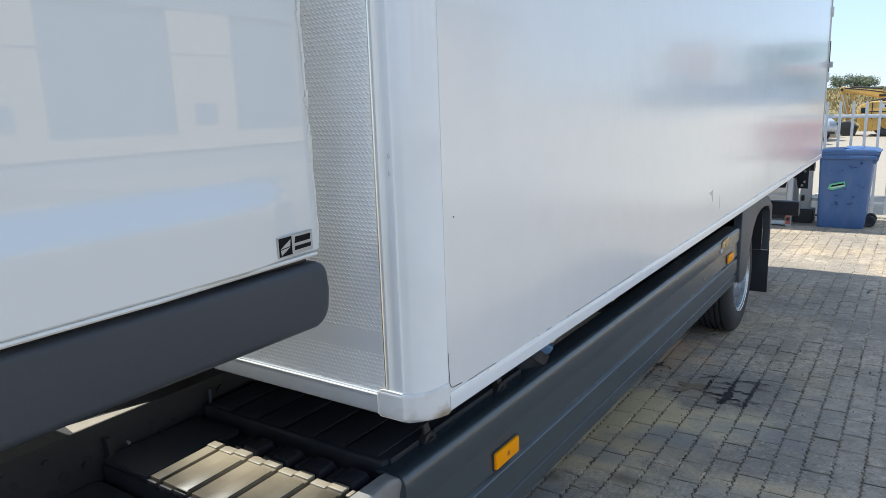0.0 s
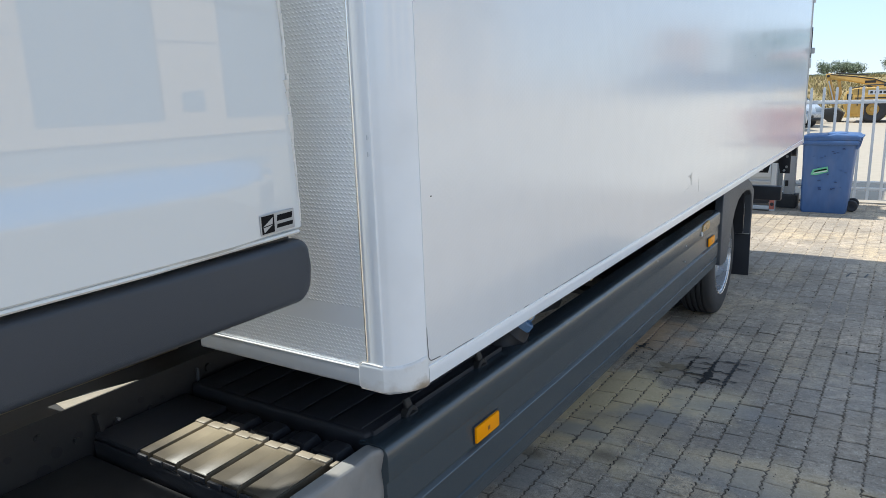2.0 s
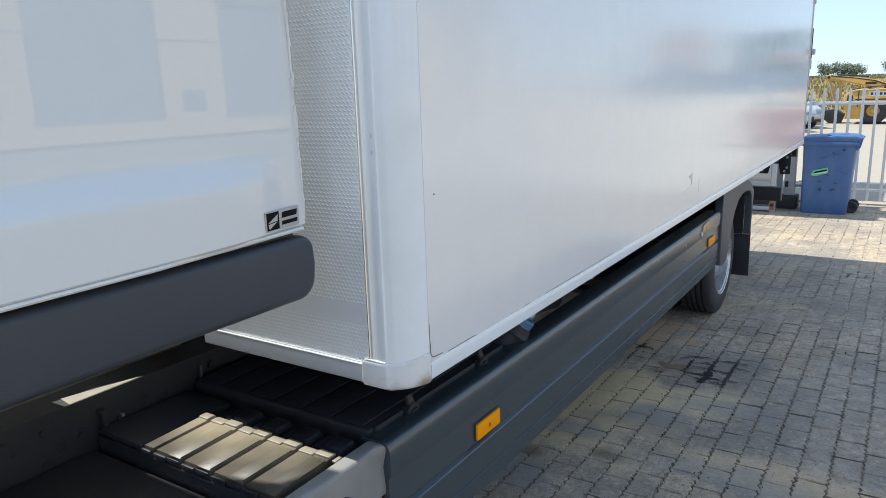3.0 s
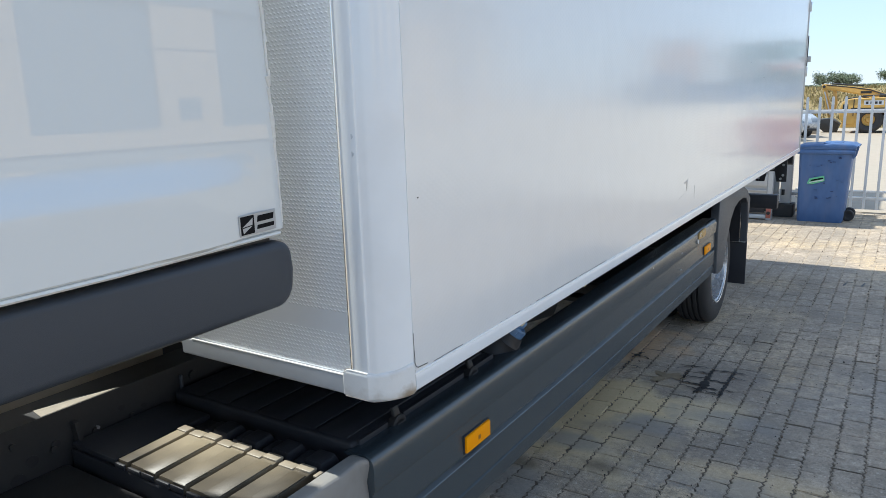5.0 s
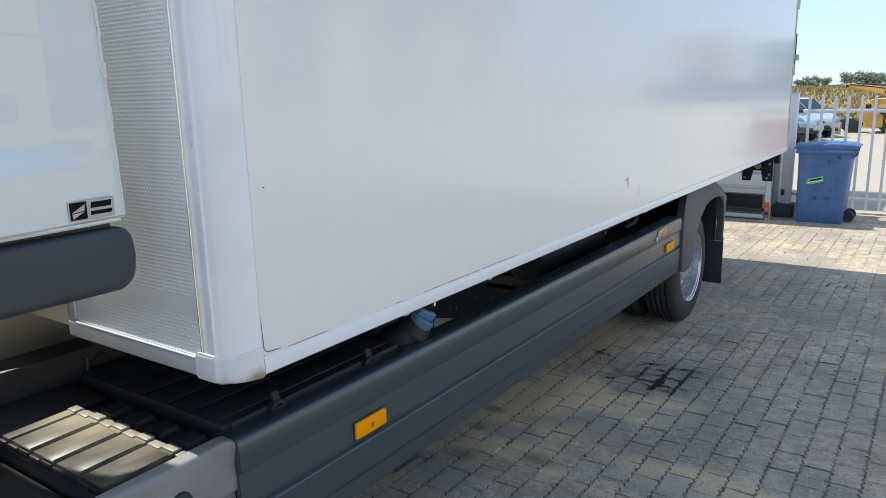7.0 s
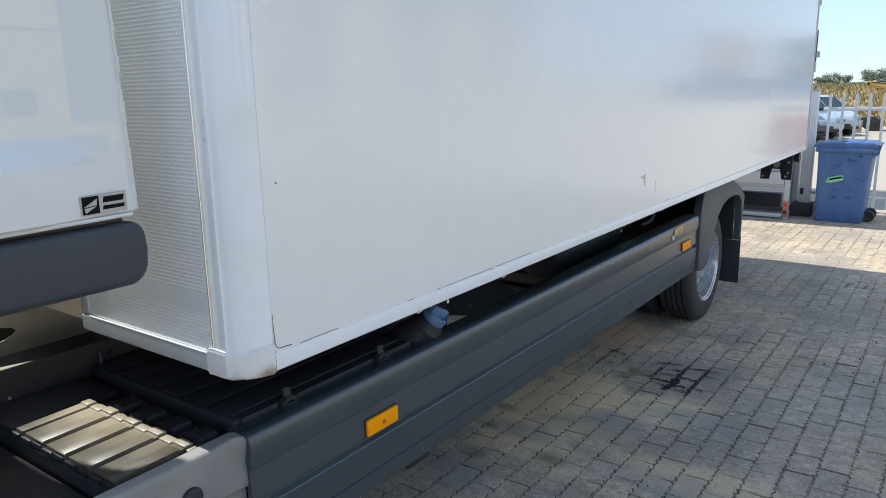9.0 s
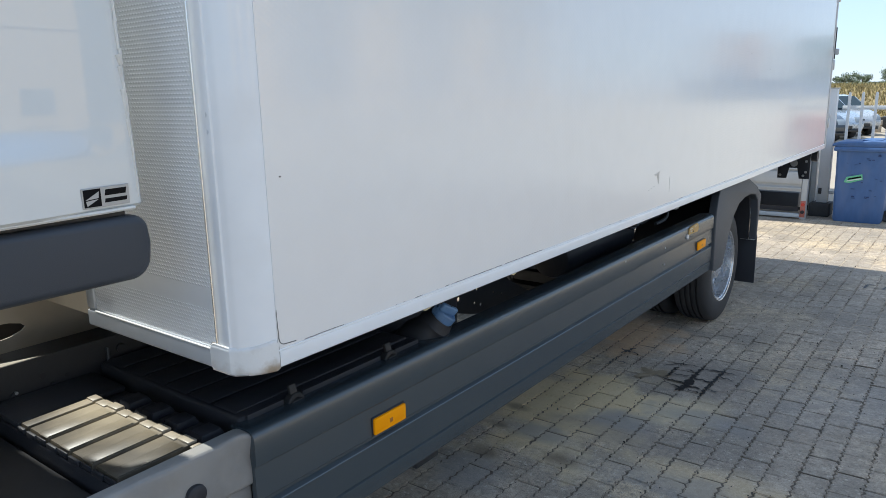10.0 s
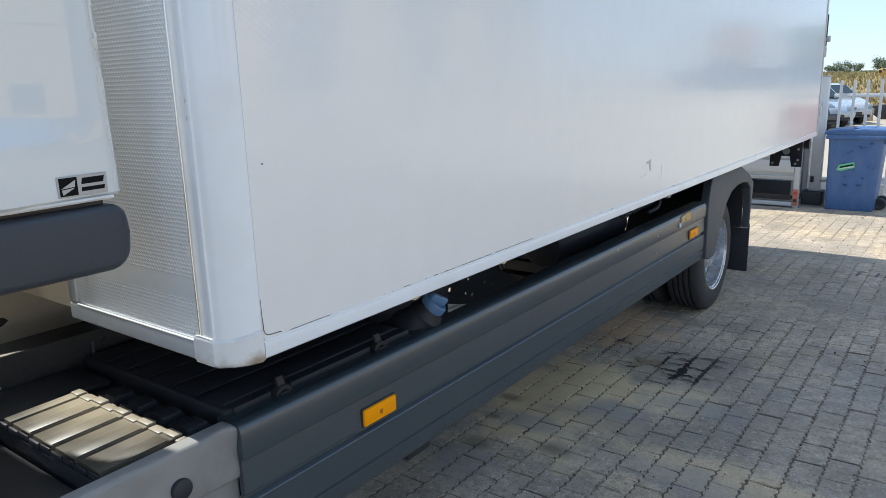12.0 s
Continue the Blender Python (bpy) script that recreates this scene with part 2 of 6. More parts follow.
def stone_material():
    """Concrete block: each a little warmer or greyer, speckled aggregate, broad sandy tone and dark soiling across
    blocks, light and shade patches painted in beside the truck.
    """
    m = bpy.data.materials.new("paving_stone")
    m.use_nodes = True
    n, link = m.node_tree.nodes, m.node_tree.links.new
    p = n["Principled BSDF"]
    geo, oi = n.new("ShaderNodeNewGeometry"), n.new("ShaderNodeObjectInfo")

    def noisy(sc, detail=4.0, rough=0.5):
        t = n.new("ShaderNodeTexNoise")
        t.inputs["Scale"].default_value, t.inputs["Detail"].default_value, t.inputs["Roughness"].default_value = sc, detail, rough
        link(geo.outputs["Position"], t.inputs[0])
        return t.outputs[0]

    def rng(src, lo, hi, a, b):
        r = n.new("ShaderNodeMapRange")
        for k, v in zip(("From Min", "From Max", "To Min", "To Max"), (lo, hi, a, b)):
            r.inputs[k].default_value = v
        link(src, r.inputs[0])
        return r.outputs[0]

    def mix(fac, a, b, kind="MIX"):
        x = n.new("ShaderNodeMix")
        x.data_type, x.blend_type = "RGBA", kind
        link(fac, x.inputs[0])
        for sock, v in ((x.inputs[6], a), (x.inputs[7], b)):
            if isinstance(v, tuple):
                sock.default_value = (*v, 1)
            else:
                link(v, sock)
        return x.outputs[2]

    ad, fr = n.new("ShaderNodeMath"), n.new("ShaderNodeMath")
    ad.operation, fr.operation = "ADD", "FRACT"
    link(oi.outputs["Random"], ad.inputs[0])
    link(geo.outputs["Random Per Island"], ad.inputs[1])
    link(ad.outputs[0], fr.inputs[0])
    col = mix(rng(fr.outputs[0], 0, 1, 0, 1), (0.48, 0.39, 0.295), (0.625, 0.50, 0.375))
    col = mix(rng(noisy(0.8, 3), 0.46, 0.60, 0, 0.6), col, (0.74, 0.54, 0.30))
    col = mix(rng(noisy(2.3, 5), 0.47, 0.64, 0, 0.75), col, (0.24, 0.20, 0.155))
    col = mix(rng(noisy(0.55, 2), 0.45, 0.58, 0, 0.45), col, (0.25, 0.225, 0.195))
    col = mix(rng(noisy(14, 6, 0.65), 0.40, 0.66, 0, 0.8), col, (0.27, 0.22, 0.165))
    col = mix(rng(noisy(48, 5, 0.7), 0.50, 0.66, 0, 0.75), col, (0.16, 0.13, 0.10))
    col = mix(rng(noisy(33, 4, 0.7), 0.57, 0.68, 0, 0.7), col, (0.66, 0.57, 0.45))
    col = mix(rng(noisy(190, 2), 0.50, 0.64, 0, 0.65), col, (0.19, 0.15, 0.115))
    col = mix(rng(noisy(260, 2), 0.60, 0.72, 0, 0.5), col, (0.62, 0.58, 0.52))
    # patches beside the truck: warm bounced light and cool shade painted as stone colour
    def near(cx, cy, rx, ry):
        """1 at a spot of the ground, fading to 0 at its ragged edge."""
        mp = n.new("ShaderNodeMapping")
        mp.inputs["Location"].default_value = (-cx / rx, -cy / ry, 0)
        mp.inputs["Scale"].default_value = (1 / rx, 1 / ry, 0)
        link(geo.outputs["Position"], mp.inputs[0])
        ln = n.new("ShaderNodeVectorMath")
        ln.operation = "LENGTH"
        link(mp.outputs[0], ln.inputs[0])
        add = n.new("ShaderNodeMath")
        add.operation = "ADD"
        link(ln.outputs["Value"], add.inputs[0])
        link(rng(noisy(3.2, 5, 0.6), 0.3, 0.7, -0.45, 0.45), add.inputs[1])
        return add.outputs[0]

    # pools of warm light, with the darker ground between them, as colour
    col = mix(rng(near(-0.45, 2.45, 0.55, 0.75), 0.55, 1.05, 0.75, 0), col, (0.66, 0.50, 0.27))
    col = mix(rng(near(0.10, 2.72, 0.22, 0.30), 0.5, 1.1, 0.6, 0), col, (0.68, 0.53, 0.32))
    col = mix(rng(near(-0.62, 3.75, 0.35, 0.45), 0.5, 1.1, 0.7, 0), col, (0.62, 0.40, 0.22))
    col = mix(rng(near(-0.05, 2.30, 0.40, 0.22), 0.5, 1.1, 0.55, 0), col, (0.24, 0.20, 0.165))
    col = mix(rng(near(0.55, 2.05, 0.70, 0.16), 0.5, 1.1, 0.45, 0), col, (0.70, 0.52, 0.29))
    # darker round the oil stain and beside it
    col = mix(rng(near(0.0, 3.2, 0.34, 0.36), 0.45, 1.15, 0.6, 0), col, (0.23, 0.19, 0.155))
    col = mix(rng(near(0.55, 2.75, 0.35, 0.22), 0.5, 1.1, 0.4, 0), col, (0.25, 0.21, 0.17))
    # cool blue-grey shade bands between the warm pools, painted on
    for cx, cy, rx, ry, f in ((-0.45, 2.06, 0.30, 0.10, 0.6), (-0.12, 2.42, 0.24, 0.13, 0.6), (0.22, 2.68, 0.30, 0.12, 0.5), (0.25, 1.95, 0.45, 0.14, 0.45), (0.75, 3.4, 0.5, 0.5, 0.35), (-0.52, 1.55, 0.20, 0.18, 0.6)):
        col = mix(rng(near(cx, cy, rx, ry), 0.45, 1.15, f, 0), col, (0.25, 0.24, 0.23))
    # small dark brown spots
    for cx, cy, r in ((-0.64, 2.02, 0.05), (-0.68, 2.26, 0.05), (-0.22, 1.88, 0.07), (-0.54, 1.74, 0.06)):
        col = mix(rng(near(cx, cy, r * 1.5, r), 0.3, 1.1, 0.7, 0), col, (0.15, 0.115, 0.075))
    # dirt that gathers along the long joints
    sep = n.new("ShaderNodeSeparateXYZ")
    link(geo.outputs["Position"], sep.inputs[0])
    wave = sep.outputs[0]
    for kind, v in (("SUBTRACT", 0.155), ("MULTIPLY", math.pi / 0.126), ("SINE", None), ("ABSOLUTE", None)):
        q = n.new("ShaderNodeMath")
        q.operation = kind
        link(wave, q.inputs[0])
        if v is not None:
            q.inputs[1].default_value = v
        wave = q.outputs[0]
    q = n.new("ShaderNodeMath")
    q.operation = "MULTIPLY"
    link(rng(wave, 0.95, 0.999, 0, 1), q.inputs[0])
    link(rng(noisy(9, 4), 0.44, 0.66, 0.0, 0.4), q.inputs[1])
    col = mix(q.outputs[0], col, (0.13, 0.10, 0.07))
    link(col, p.inputs["Base Color"])
    p.inputs["Roughness"].default_value = 0.82
    b = n.new("ShaderNodeBump")
    b.inputs["Strength"].default_value, b.inputs["Distance"].default_value = 0.7, 0.003
    link(noisy(130, 5, 0.7), b.inputs["Height"])
    b2 = n.new("ShaderNodeBump")
    b2.inputs["Strength"].default_value, b2.inputs["Distance"].default_value = 0.8, 0.007
    link(noisy(26, 4), b2.inputs["Height"])
    link(b.outputs[0], b2.inputs["Normal"])
    link(b2.outputs[0], p.inputs["Normal"])
    return m


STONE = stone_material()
GRIT = mat("loose_grit", (0.13, 0.105, 0.08), 0.9, vary=0.95)
WET = mat("spilled_oil_stain", (0.022, 0.019, 0.017), 0.45, grain=0.3, scale=90)
EARTH = mat("sandy_earth", (0.33, 0.27, 0.20), 0.95, grain=0.3, scale=3, dirt=0.4, dirt_color=(0.22, 0.18, 0.13), dirt_scale=0.7, bump=0.5, bump_scale=60)
JOINT = mat("joint_dirt", (0.17, 0.135, 0.10), 0.95, grain=0.8, scale=14, dirt=0.7, dirt_color=(0.25, 0.19, 0.13), dirt_scale=5, bump=0.5, bump_scale=150)
FILL = mat("pale_joint_sand", (0.46, 0.37, 0.27), 0.95, grain=0.5, scale=9, bump=0.3, bump_scale=150)
DAMP = mat("damp_brown_stain", (0.25, 0.19, 0.115), 0.8, grain=0.5, scale=25, dirt=0.6, dirt_color=(0.30, 0.23, 0.15), dirt_scale=18)
YARD = mat("yard_concrete", (0.40, 0.34, 0.265), 0.9, grain=0.16, scale=5, dirt=0.35, dirt_color=(0.36, 0.31, 0.25), dirt_scale=0.6, bump=0.3, bump_scale=30)
REFLECT_PALE = mat("pale_reflect_ground", (0.56, 0.49, 0.39), 0.85, grain=0.12, scale=4, dirt=0.3, dirt_color=(0.46, 0.40, 0.32), dirt_scale=0.5, bump=0.3, bump_scale=30)
GRASS_SOIL = mat("dry_grass_soil", (0.30, 0.22, 0.10), 0.95, grain=0.5, scale=1.8, dirt=0.6, dirt_color=(0.20, 0.20, 0.07), dirt_scale=0.7)
BLADE = mat("dry_grass_blade", (0.31, 0.245, 0.105), 0.9, vary=0.6)
LEAF = mat("leaf_green", (0.15, 0.175, 0.10), 0.8, vary=0.45)
BARK = mat("bark", (0.12, 0.09, 0.06), 0.9, grain=0.3, scale=12)
YELLOW = mat("machine_yellow", (0.60, 0.36, 0.085), 0.45, grain=0.25, scale=4, dirt=0.6, dirt_color=(0.40, 0.25, 0.08), dirt_scale=2)
MACHINE_BLACK = mat("machine_black", (0.03, 0.03, 0.03), 0.5, grain=0.2, scale=8)
CAR_WHITE = mat("car_white", (0.72, 0.73, 0.75), 0.25, coat=0.8)
CAR_PALE = mat("car_pale_silver", (0.45, 0.47, 0.49), 0.28, metal=0.2, coat=0.8)
CAR_DARK = mat("car_dark", (0.035, 0.045, 0.06), 0.25, coat=0.8)
CAR_SILVER = mat("car_silver_blue", (0.42, 0.48, 0.55), 0.28, metal=0.4, coat=0.8)
GLASS = mat("dark_car_glass", (0.03, 0.045, 0.055), 0.12, spec=0.15)
PANE = mat("hall_glazing", (0.27, 0.33, 0.39), 0.15)
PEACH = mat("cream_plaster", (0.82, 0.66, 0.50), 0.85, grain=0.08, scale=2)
TEAL = mat("teal_cladding", (0.11, 0.26, 0.30), 0.6, grain=0.1, scale=2)
BRICK_RED = mat("red_cladding", (0.52, 0.34, 0.30), 0.7, grain=0.1, scale=2)
HEADLAMP = mat("headlamp_glass", (0.20, 0.23, 0.26), 0.12, spec=0.8)
RED_SIGN = mat("red_sign_paint", (0.62, 0.16, 0.13), 0.5)
BLUE_CLAD = mat("pale_blue_cladding", (0.24, 0.36, 0.50), 0.5, grain=0.06, scale=2)
SKIP_RED = mat("faded_red_steel", (0.68, 0.29, 0.26), 0.55, grain=0.15, scale=6, dirt=0.3, dirt_color=(0.30, 0.17, 0.13), dirt_scale=3)
CLAD = mat("blue_grey_cladding", (0.30, 0.36, 0.42), 0.5, grain=0.05, scale=2)
ROOF = mat("roof_sheet", (0.22, 0.22, 0.23), 0.6)


# ---- builders ----
def mesh_of(name, bm, material, smooth=False, sharp=38):
    me = bpy.data.meshes.new(name)
    bm.normal_update()
    bm.to_mesh(me)
    bm.free()
    me.materials.append(material)
    if smooth:
        me.shade_smooth()
        for f in me.polygons:
            if len(f.vertices) > 4:
                f.use_smooth = False
        me.set_sharp_from_angle(angle=radians(sharp))
    return me


def part(name, bm, material, parent=None, label="", smooth=True, sharp=38):
    ob = new(name, mesh_of(name, bm, material, smooth, sharp))
    if parent is not None:
        ob.parent = parent
    return tagged(ob, label) if label else ob


def thing(name, label, category, group="", kind="", at=(0, 0, 0), turn=0.0):
    ob = new(name)
    ob.empty_display_size = 0.1
    ob.matrix_basis = pose(*at, 0, 0, turn)
    return tagged(ob, label, category, group, kind)


def block(x0, x1, y0, y1, z0, z1, bevel=0.0, seg=2, bm=None):
    """A box between two corners, with rounded edges."""
    b = bmesh.new()
    bmesh.ops.create_cube(b, size=1.0)
    for v in b.verts:
        v.co = Vector((x0 + (v.co.x + 0.5) * (x1 - x0), y0 + (v.co.y + 0.5) * (y1 - y0), z0 + (v.co.z + 0.5) * (z1 - z0)))
    if bevel:
        bmesh.ops.bevel(b, geom=b.edges[:], offset=bevel, segments=seg, affect="EDGES", profile=0.5)
    if bm is None:
        return b
    return join(bm, b)


def join(bm, b, m=None):
    """Adds b to bm, by way of the pose m."""
    if m is not None:
        bmesh.ops.transform(b, matrix=m, verts=b.verts)
    tmp = bpy.data.meshes.new("tmp")
    b.to_mesh(tmp)
    b.free()
    bm.from_mesh(tmp)
    bpy.data.meshes.remove(tmp)
    return bm


def prism(points, axis, lo, hi, bevel=0.0):
    """A closed outline of (a, b) pairs, drawn out along axis from lo to hi. x: (y, z), y: (x, z), z: (x, y)."""
    b = bmesh.new()

    def place(a, c, h):
        return {"x": (h, a, c), "y": (a, h, c), "z": (a, c, h)}[axis]

    n = len(points)
    lower = [b.verts.new(place(p[0], p[1], lo)) for p in points]
    upper = [b.verts.new(place(p[0], p[1], hi)) for p in points]
    b.faces.new(lower)
    b.faces.new(upper[::-1])
    for i in range(n):
        b.faces.new((lower[i], upper[i], upper[(i + 1) % n], lower[(i + 1) % n]))
    bmesh.ops.recalc_face_normals(b, faces=b.faces[:])
    if bevel:
        edges = [e for e in b.edges if (e.verts[0] in lower[:]) == (e.verts[1] in lower[:])]
        bmesh.ops.bevel(b, geom=edges, offset=bevel, segments=2, affect="EDGES", profile=0.5)
    return b


def cyl(p, q, r, r2=None, seg=20, bevel=0.0):
    """A round bar from p to q."""
    p, q = Vector(p), Vector(q)
    b = bmesh.new()
    bmesh.ops.create_cone(b, cap_ends=True, segments=seg, radius1=r, radius2=r if r2 is None else r2, depth=(q - p).length)
    if bevel:
        rim = [e for e in b.edges if len(e.link_faces) == 2 and any(len(f.verts) > 4 for f in e.link_faces)]
        bmesh.ops.bevel(b, geom=rim, offset=bevel, segments=2, affect="EDGES", profile=0.5)
    m = Matrix.Translation((p + q) / 2) @ (q - p).to_track_quat("Z", "Y").to_matrix().to_4x4()
    bmesh.ops.transform(b, matrix=m, verts=b.verts)
    return b


def lathe(profile, axis="x", seg=40, at=(0, 0, 0)):
    """(radius, height) pairs turned round an axis through at; an open or closed shell."""
    b = bmesh.new()
    rings = []
    for r, h in profile:
        ring = []
        for i in range(seg):
            a = 2 * math.pi * i / seg
            c, s = r * math.cos(a), r * math.sin(a)
            co = {"x": (h, c, s), "y": (c, h, s), "z": (c, s, h)}[axis]
            ring.append(b.verts.new(Vector(co) + Vector(at)))
        rings.append(ring)
    for r0, r1 in zip(rings, rings[1:]):
        for i in range(seg):
            b.faces.new((r0[i], r0[(i + 1) % seg], r1[(i + 1) % seg], r1[i]))
    bmesh.ops.recalc_face_normals(b, faces=b.faces[:])
    return b


def tube(points, r, seg=8):
    """A bent bar through the points."""
    bm = bmesh.new()
    for a, c in zip(points, points[1:]):
        join(bm, cyl(a, c, r, seg=seg))
    return bm


def arc(cx, cy, r, a0, a1, n):
    return [(cx + r * math.cos(radians(a0 + (a1 - a0) * i / n)), cy + r * math.sin(radians(a0 + (a1 - a0) * i / n))) for i in range(n + 1)]


# ---- ground ----
# the bank's rise with the distance across the yard
BANK_Y = (37.5, 38.5, 40, 42, 44, 46, 48, 50, 52, 54, 58, 66, 90, 130)
BANK_Z = (-0.1, 0.08, 0.33, 0.64, 0.96, 1.26, 1.50, 1.70, 1.84, 1.92, 1.96, 1.90, 1.8, -0.1)


def bank_lift(x, y, z):
    """Unevenness of the bank's surface."""
    return z + 0.12 * noise.noise((x * 0.3, y * 0.3, 0)) if z > 0.1 else z


def ground():
    b = bmesh.new()
    R = 900
    v = [b.verts.new((x, y, -0.035)) for x, y in ((-R, -R), (R, -R), (R, R), (-R, R))]
    b.faces.new(v)
    ob = part("ground", b, EARTH, smooth=False)
    tagged(ob, "sandy ground under the paving and the yard", "ground", kind="structure")
    y = part("yard_surface", block(-600, 600, 10.74, 700, -0.2, 0.0), YARD, smooth=False)
    tagged(y, "pale sunlit concrete yard beyond the white fence", "yard", kind="structure")
    e = part("yard_surface_beside", block(5.2, 600, -500, 10.7, -0.2, -0.002), YARD, smooth=False)
    tagged(e, "pale sunlit concrete yard beside the paving", "yard", kind="structure")
    # paler sheet, not known there: brightens the yard mirrored in the box side
    a = part("yard_apron", block(2.3, 400, 10.76, 143.5, -0.1, 0.004), REFLECT_PALE, smooth=False)
    tagged(a, "very pale ground added on the open yard to brighten reflections", "yard", kind="structure")
    # dry bank across the far side of the yard
    b = bmesh.new()
    xs = [-110.5 + i * 3.0 for i in range(38)] + [1.3, 2.0, 2.6]
    g = [[b.verts.new((x, yy, bank_lift(x, yy, zz) * (1.0 if x < 1.5 else 0.4 if x < 2.3 else 0.0))) for x in xs] for yy, zz in zip(BANK_Y, BANK_Z)]
    for j in range(len(BANK_Y) - 1):
        for i in range(len(xs) - 1):
            b.faces.new((g[j][i], g[j][i + 1], g[j + 1][i + 1], g[j + 1][i]))
    bank = part("bank", b, GRASS_SOIL)
    tagged(bank, "dry yellow grass bank at the end of the yard", "bank", kind="structure")


ground()


# ---- the truck ----
RISE = 0.48  # degrees by which the body stands higher at the rear
truck = thing("box_truck", "white box truck with grey plastic side skirts and trim", "truck")
truck.matrix_basis = pose(0, 0.011, -0.037, RISE)


def level(y):
    """What a wheel must drop at y to stay on the ground."""
    return y * math.tan(radians(RISE))



def cargo_box():
    # body: side, roof, rear and underside
    L, TOP = 6.70, 3.55
    part("side_panel", block(-0.03, 0.0, 0.0817, L - 0.02, 1.168, TOP), SKIN, truck, "white embossed glossy side panel", smooth=False)
    part("far_side_panel", block(-2.5, -2.47, 0.0838, L - 0.02, 1.16, TOP), SKIN, truck, smooth=False)
    part("roof_panel", block(-2.5, 0.0, 0.0, L, TOP + 0.003, TOP + 0.04, 0.01), PROFILE, truck)
    part("rear_door", block(-2.46, -0.05, L - 0.03, L - 0.005, 1.2, TOP), PROFILE, truck, smooth=False)
    part("box_floor", block(-2.44, -0.035, 0.06, L - 0.05, 1.126, 1.155), STEEL, truck, "dark underside of the cargo floor", smooth=False)
    part("front_panel", block(-0.652, -0.106, 0.003, 0.03, 1.172, TOP), FRONT_SKIN, truck, "silvery embossed front panel", smooth=False)
    part("front_wall", block(-2.46, -0.70, 0.02, 0.045, 1.14, TOP), CREAM, truck, smooth=False)

    # corner post: a flat strip to the front, a crease, then a round that runs into the side
    bow = arc(-0.1143, 0.1030, 0.116, -60, -11, 12)
    out = [(-0.107, 0.028), (-0.107, -0.0005), (-0.105, -0.002), (-0.0655, -0.002), (-0.0632, -0.0008), (-0.0620, 0.0026), (-0.0600, 0.0040)]
    out += bow[1:] + [(-0.001, 0.0815), (-0.028, 0.0815), (-0.028, 0.06), (-0.06, 0.03)]
    part("corner_post", prism(out, "z", 1.17, TOP), PROFILE, truck, "rounded white corner post")
    part("corner_edge", cyl((-0.1088, -0.0004, 1.186), (-0.1088, -0.0004, TOP), 0.0032, seg=12), ALU, truck, "bright metal edge strip")

    # cast bottom corner, proud of the post, with a rounded upper rim
    b = bmesh.new()
    lay = [(1.1145, -0.014, 0.006), (1.116, -0.008, 0.002), (1.120, -0.002, 0.0), (1.127, 0.0022, 0.0), (1.140, 0.003, 0.0), (1.160, 0.003, 0.0), (1.170, 0.003, 0.001), (1.175, 0.0034, 0.003), (1.179, 0.0030, 0.006), (1.182, 0.0016, 0.010), (1.1840, -0.0006, 0.015), (1.1844, -0.004, 0.018)]
    rings = []
    for z, o, cutin in lay:
        pts = [(-0.131 + cutin, 0.03), (-0.131 + cutin, -0.003 - o), (-0.0640, -0.003 - o), (-0.0610, -0.0012 - o), (-0.0590, 0.0012 - o)]
        pts += arc(-0.1143, 0.1030, 0.1165 + o, -58, -12, 14)[1:] + [(0.0002 + o, 0.0815 - cutin * 0.7), (-0.03, 0.0815 - cutin * 0.7)]
        rings.append([b.verts.new((x, y, z + (0.012 * max(0.0, min(1.0, y / 0.075)) ** 1.5 if z > 1.165 else 0.0))) for x, y in pts])
    for r0, r1 in zip(rings, rings[1:]):
        for i in range(len(r0)):
            j = (i + 1) % len(r0)
            b.faces.new((r0[i], r0[j], r1[j], r1[i]))
    b.faces.new(rings[0][::-1])
    b.faces.new(rings[-1])
    bmesh.ops.recalc_face_normals(b, faces=b.faces[:])
    part("corner_casting", b, CASTING, truck, "soiled white cast bottom corner")
    part("casting_line", tube([(-0.1340, -0.0030, 1.128), (-0.1338, -0.0030, 1.172), (-0.1295, -0.0030, 1.1822), (-0.122, -0.0030, 1.1872), (-0.112, -0.0030, 1.1880), (-0.107, -0.0030, 1.1878)], 0.0009, 6), CASTING_SEAM, truck)
    part("casting_dirt", tube([(-0.128, -0.0050, 1.1225), (-0.064, -0.0050, 1.1225), (-0.052, -0.001, 1.1215), (-0.030, 0.0190, 1.1215)], 0.0012, 6), CASTING_SEAM, truck, "brown dirt line along the casting")
    part("casting_seam", block(-0.026, 0.0022, 0.0820, 0.0836, 1.124, 1.176), CASTING_SEAM, truck, smooth=False)
    part("casting_bead", tube([(-0.1318, -0.0036, 1.126), (-0.1318, -0.0036, 1.170), (-0.1285, -0.0036, 1.179), (-0.122, -0.0036, 1.1845), (-0.112, -0.0036, 1.1855), (-0.064, -0.0036, 1.1845)], 0.0018, 8), EDGE_WHITE, truck, "bright rim of the casting")

    # dark joint round the lower front corner of the side panel
    line = [(0.0832, 1.262), (0.0834, 1.24), (0.0838, 1.222), (0.0850, 1.208)] + [(0.1010 + 0.0160 * math.cos(radians(a)), 1.1965 + 0.0190 * math.sin(radians(a))) for a in range(165, 276, 15)] + [(0.118, 1.1765), (0.135, 1.1755)]
    seam = bmesh.new()
    rows = []
    for i, (y, z) in enumerate(line):
        a, c = Vector(line[max(0, i - 1)]), Vector(line[min(len(line) - 1, i + 1)])
        d = (c - a).normalized()
        w = 0.0009 * min(1.0, 0.25 + i / 4.0)
        rows.append([seam.verts.new((x, y - d.y * q, z + d.x * q)) for x in (-0.001, 0.0009) for q in (-w, w)])
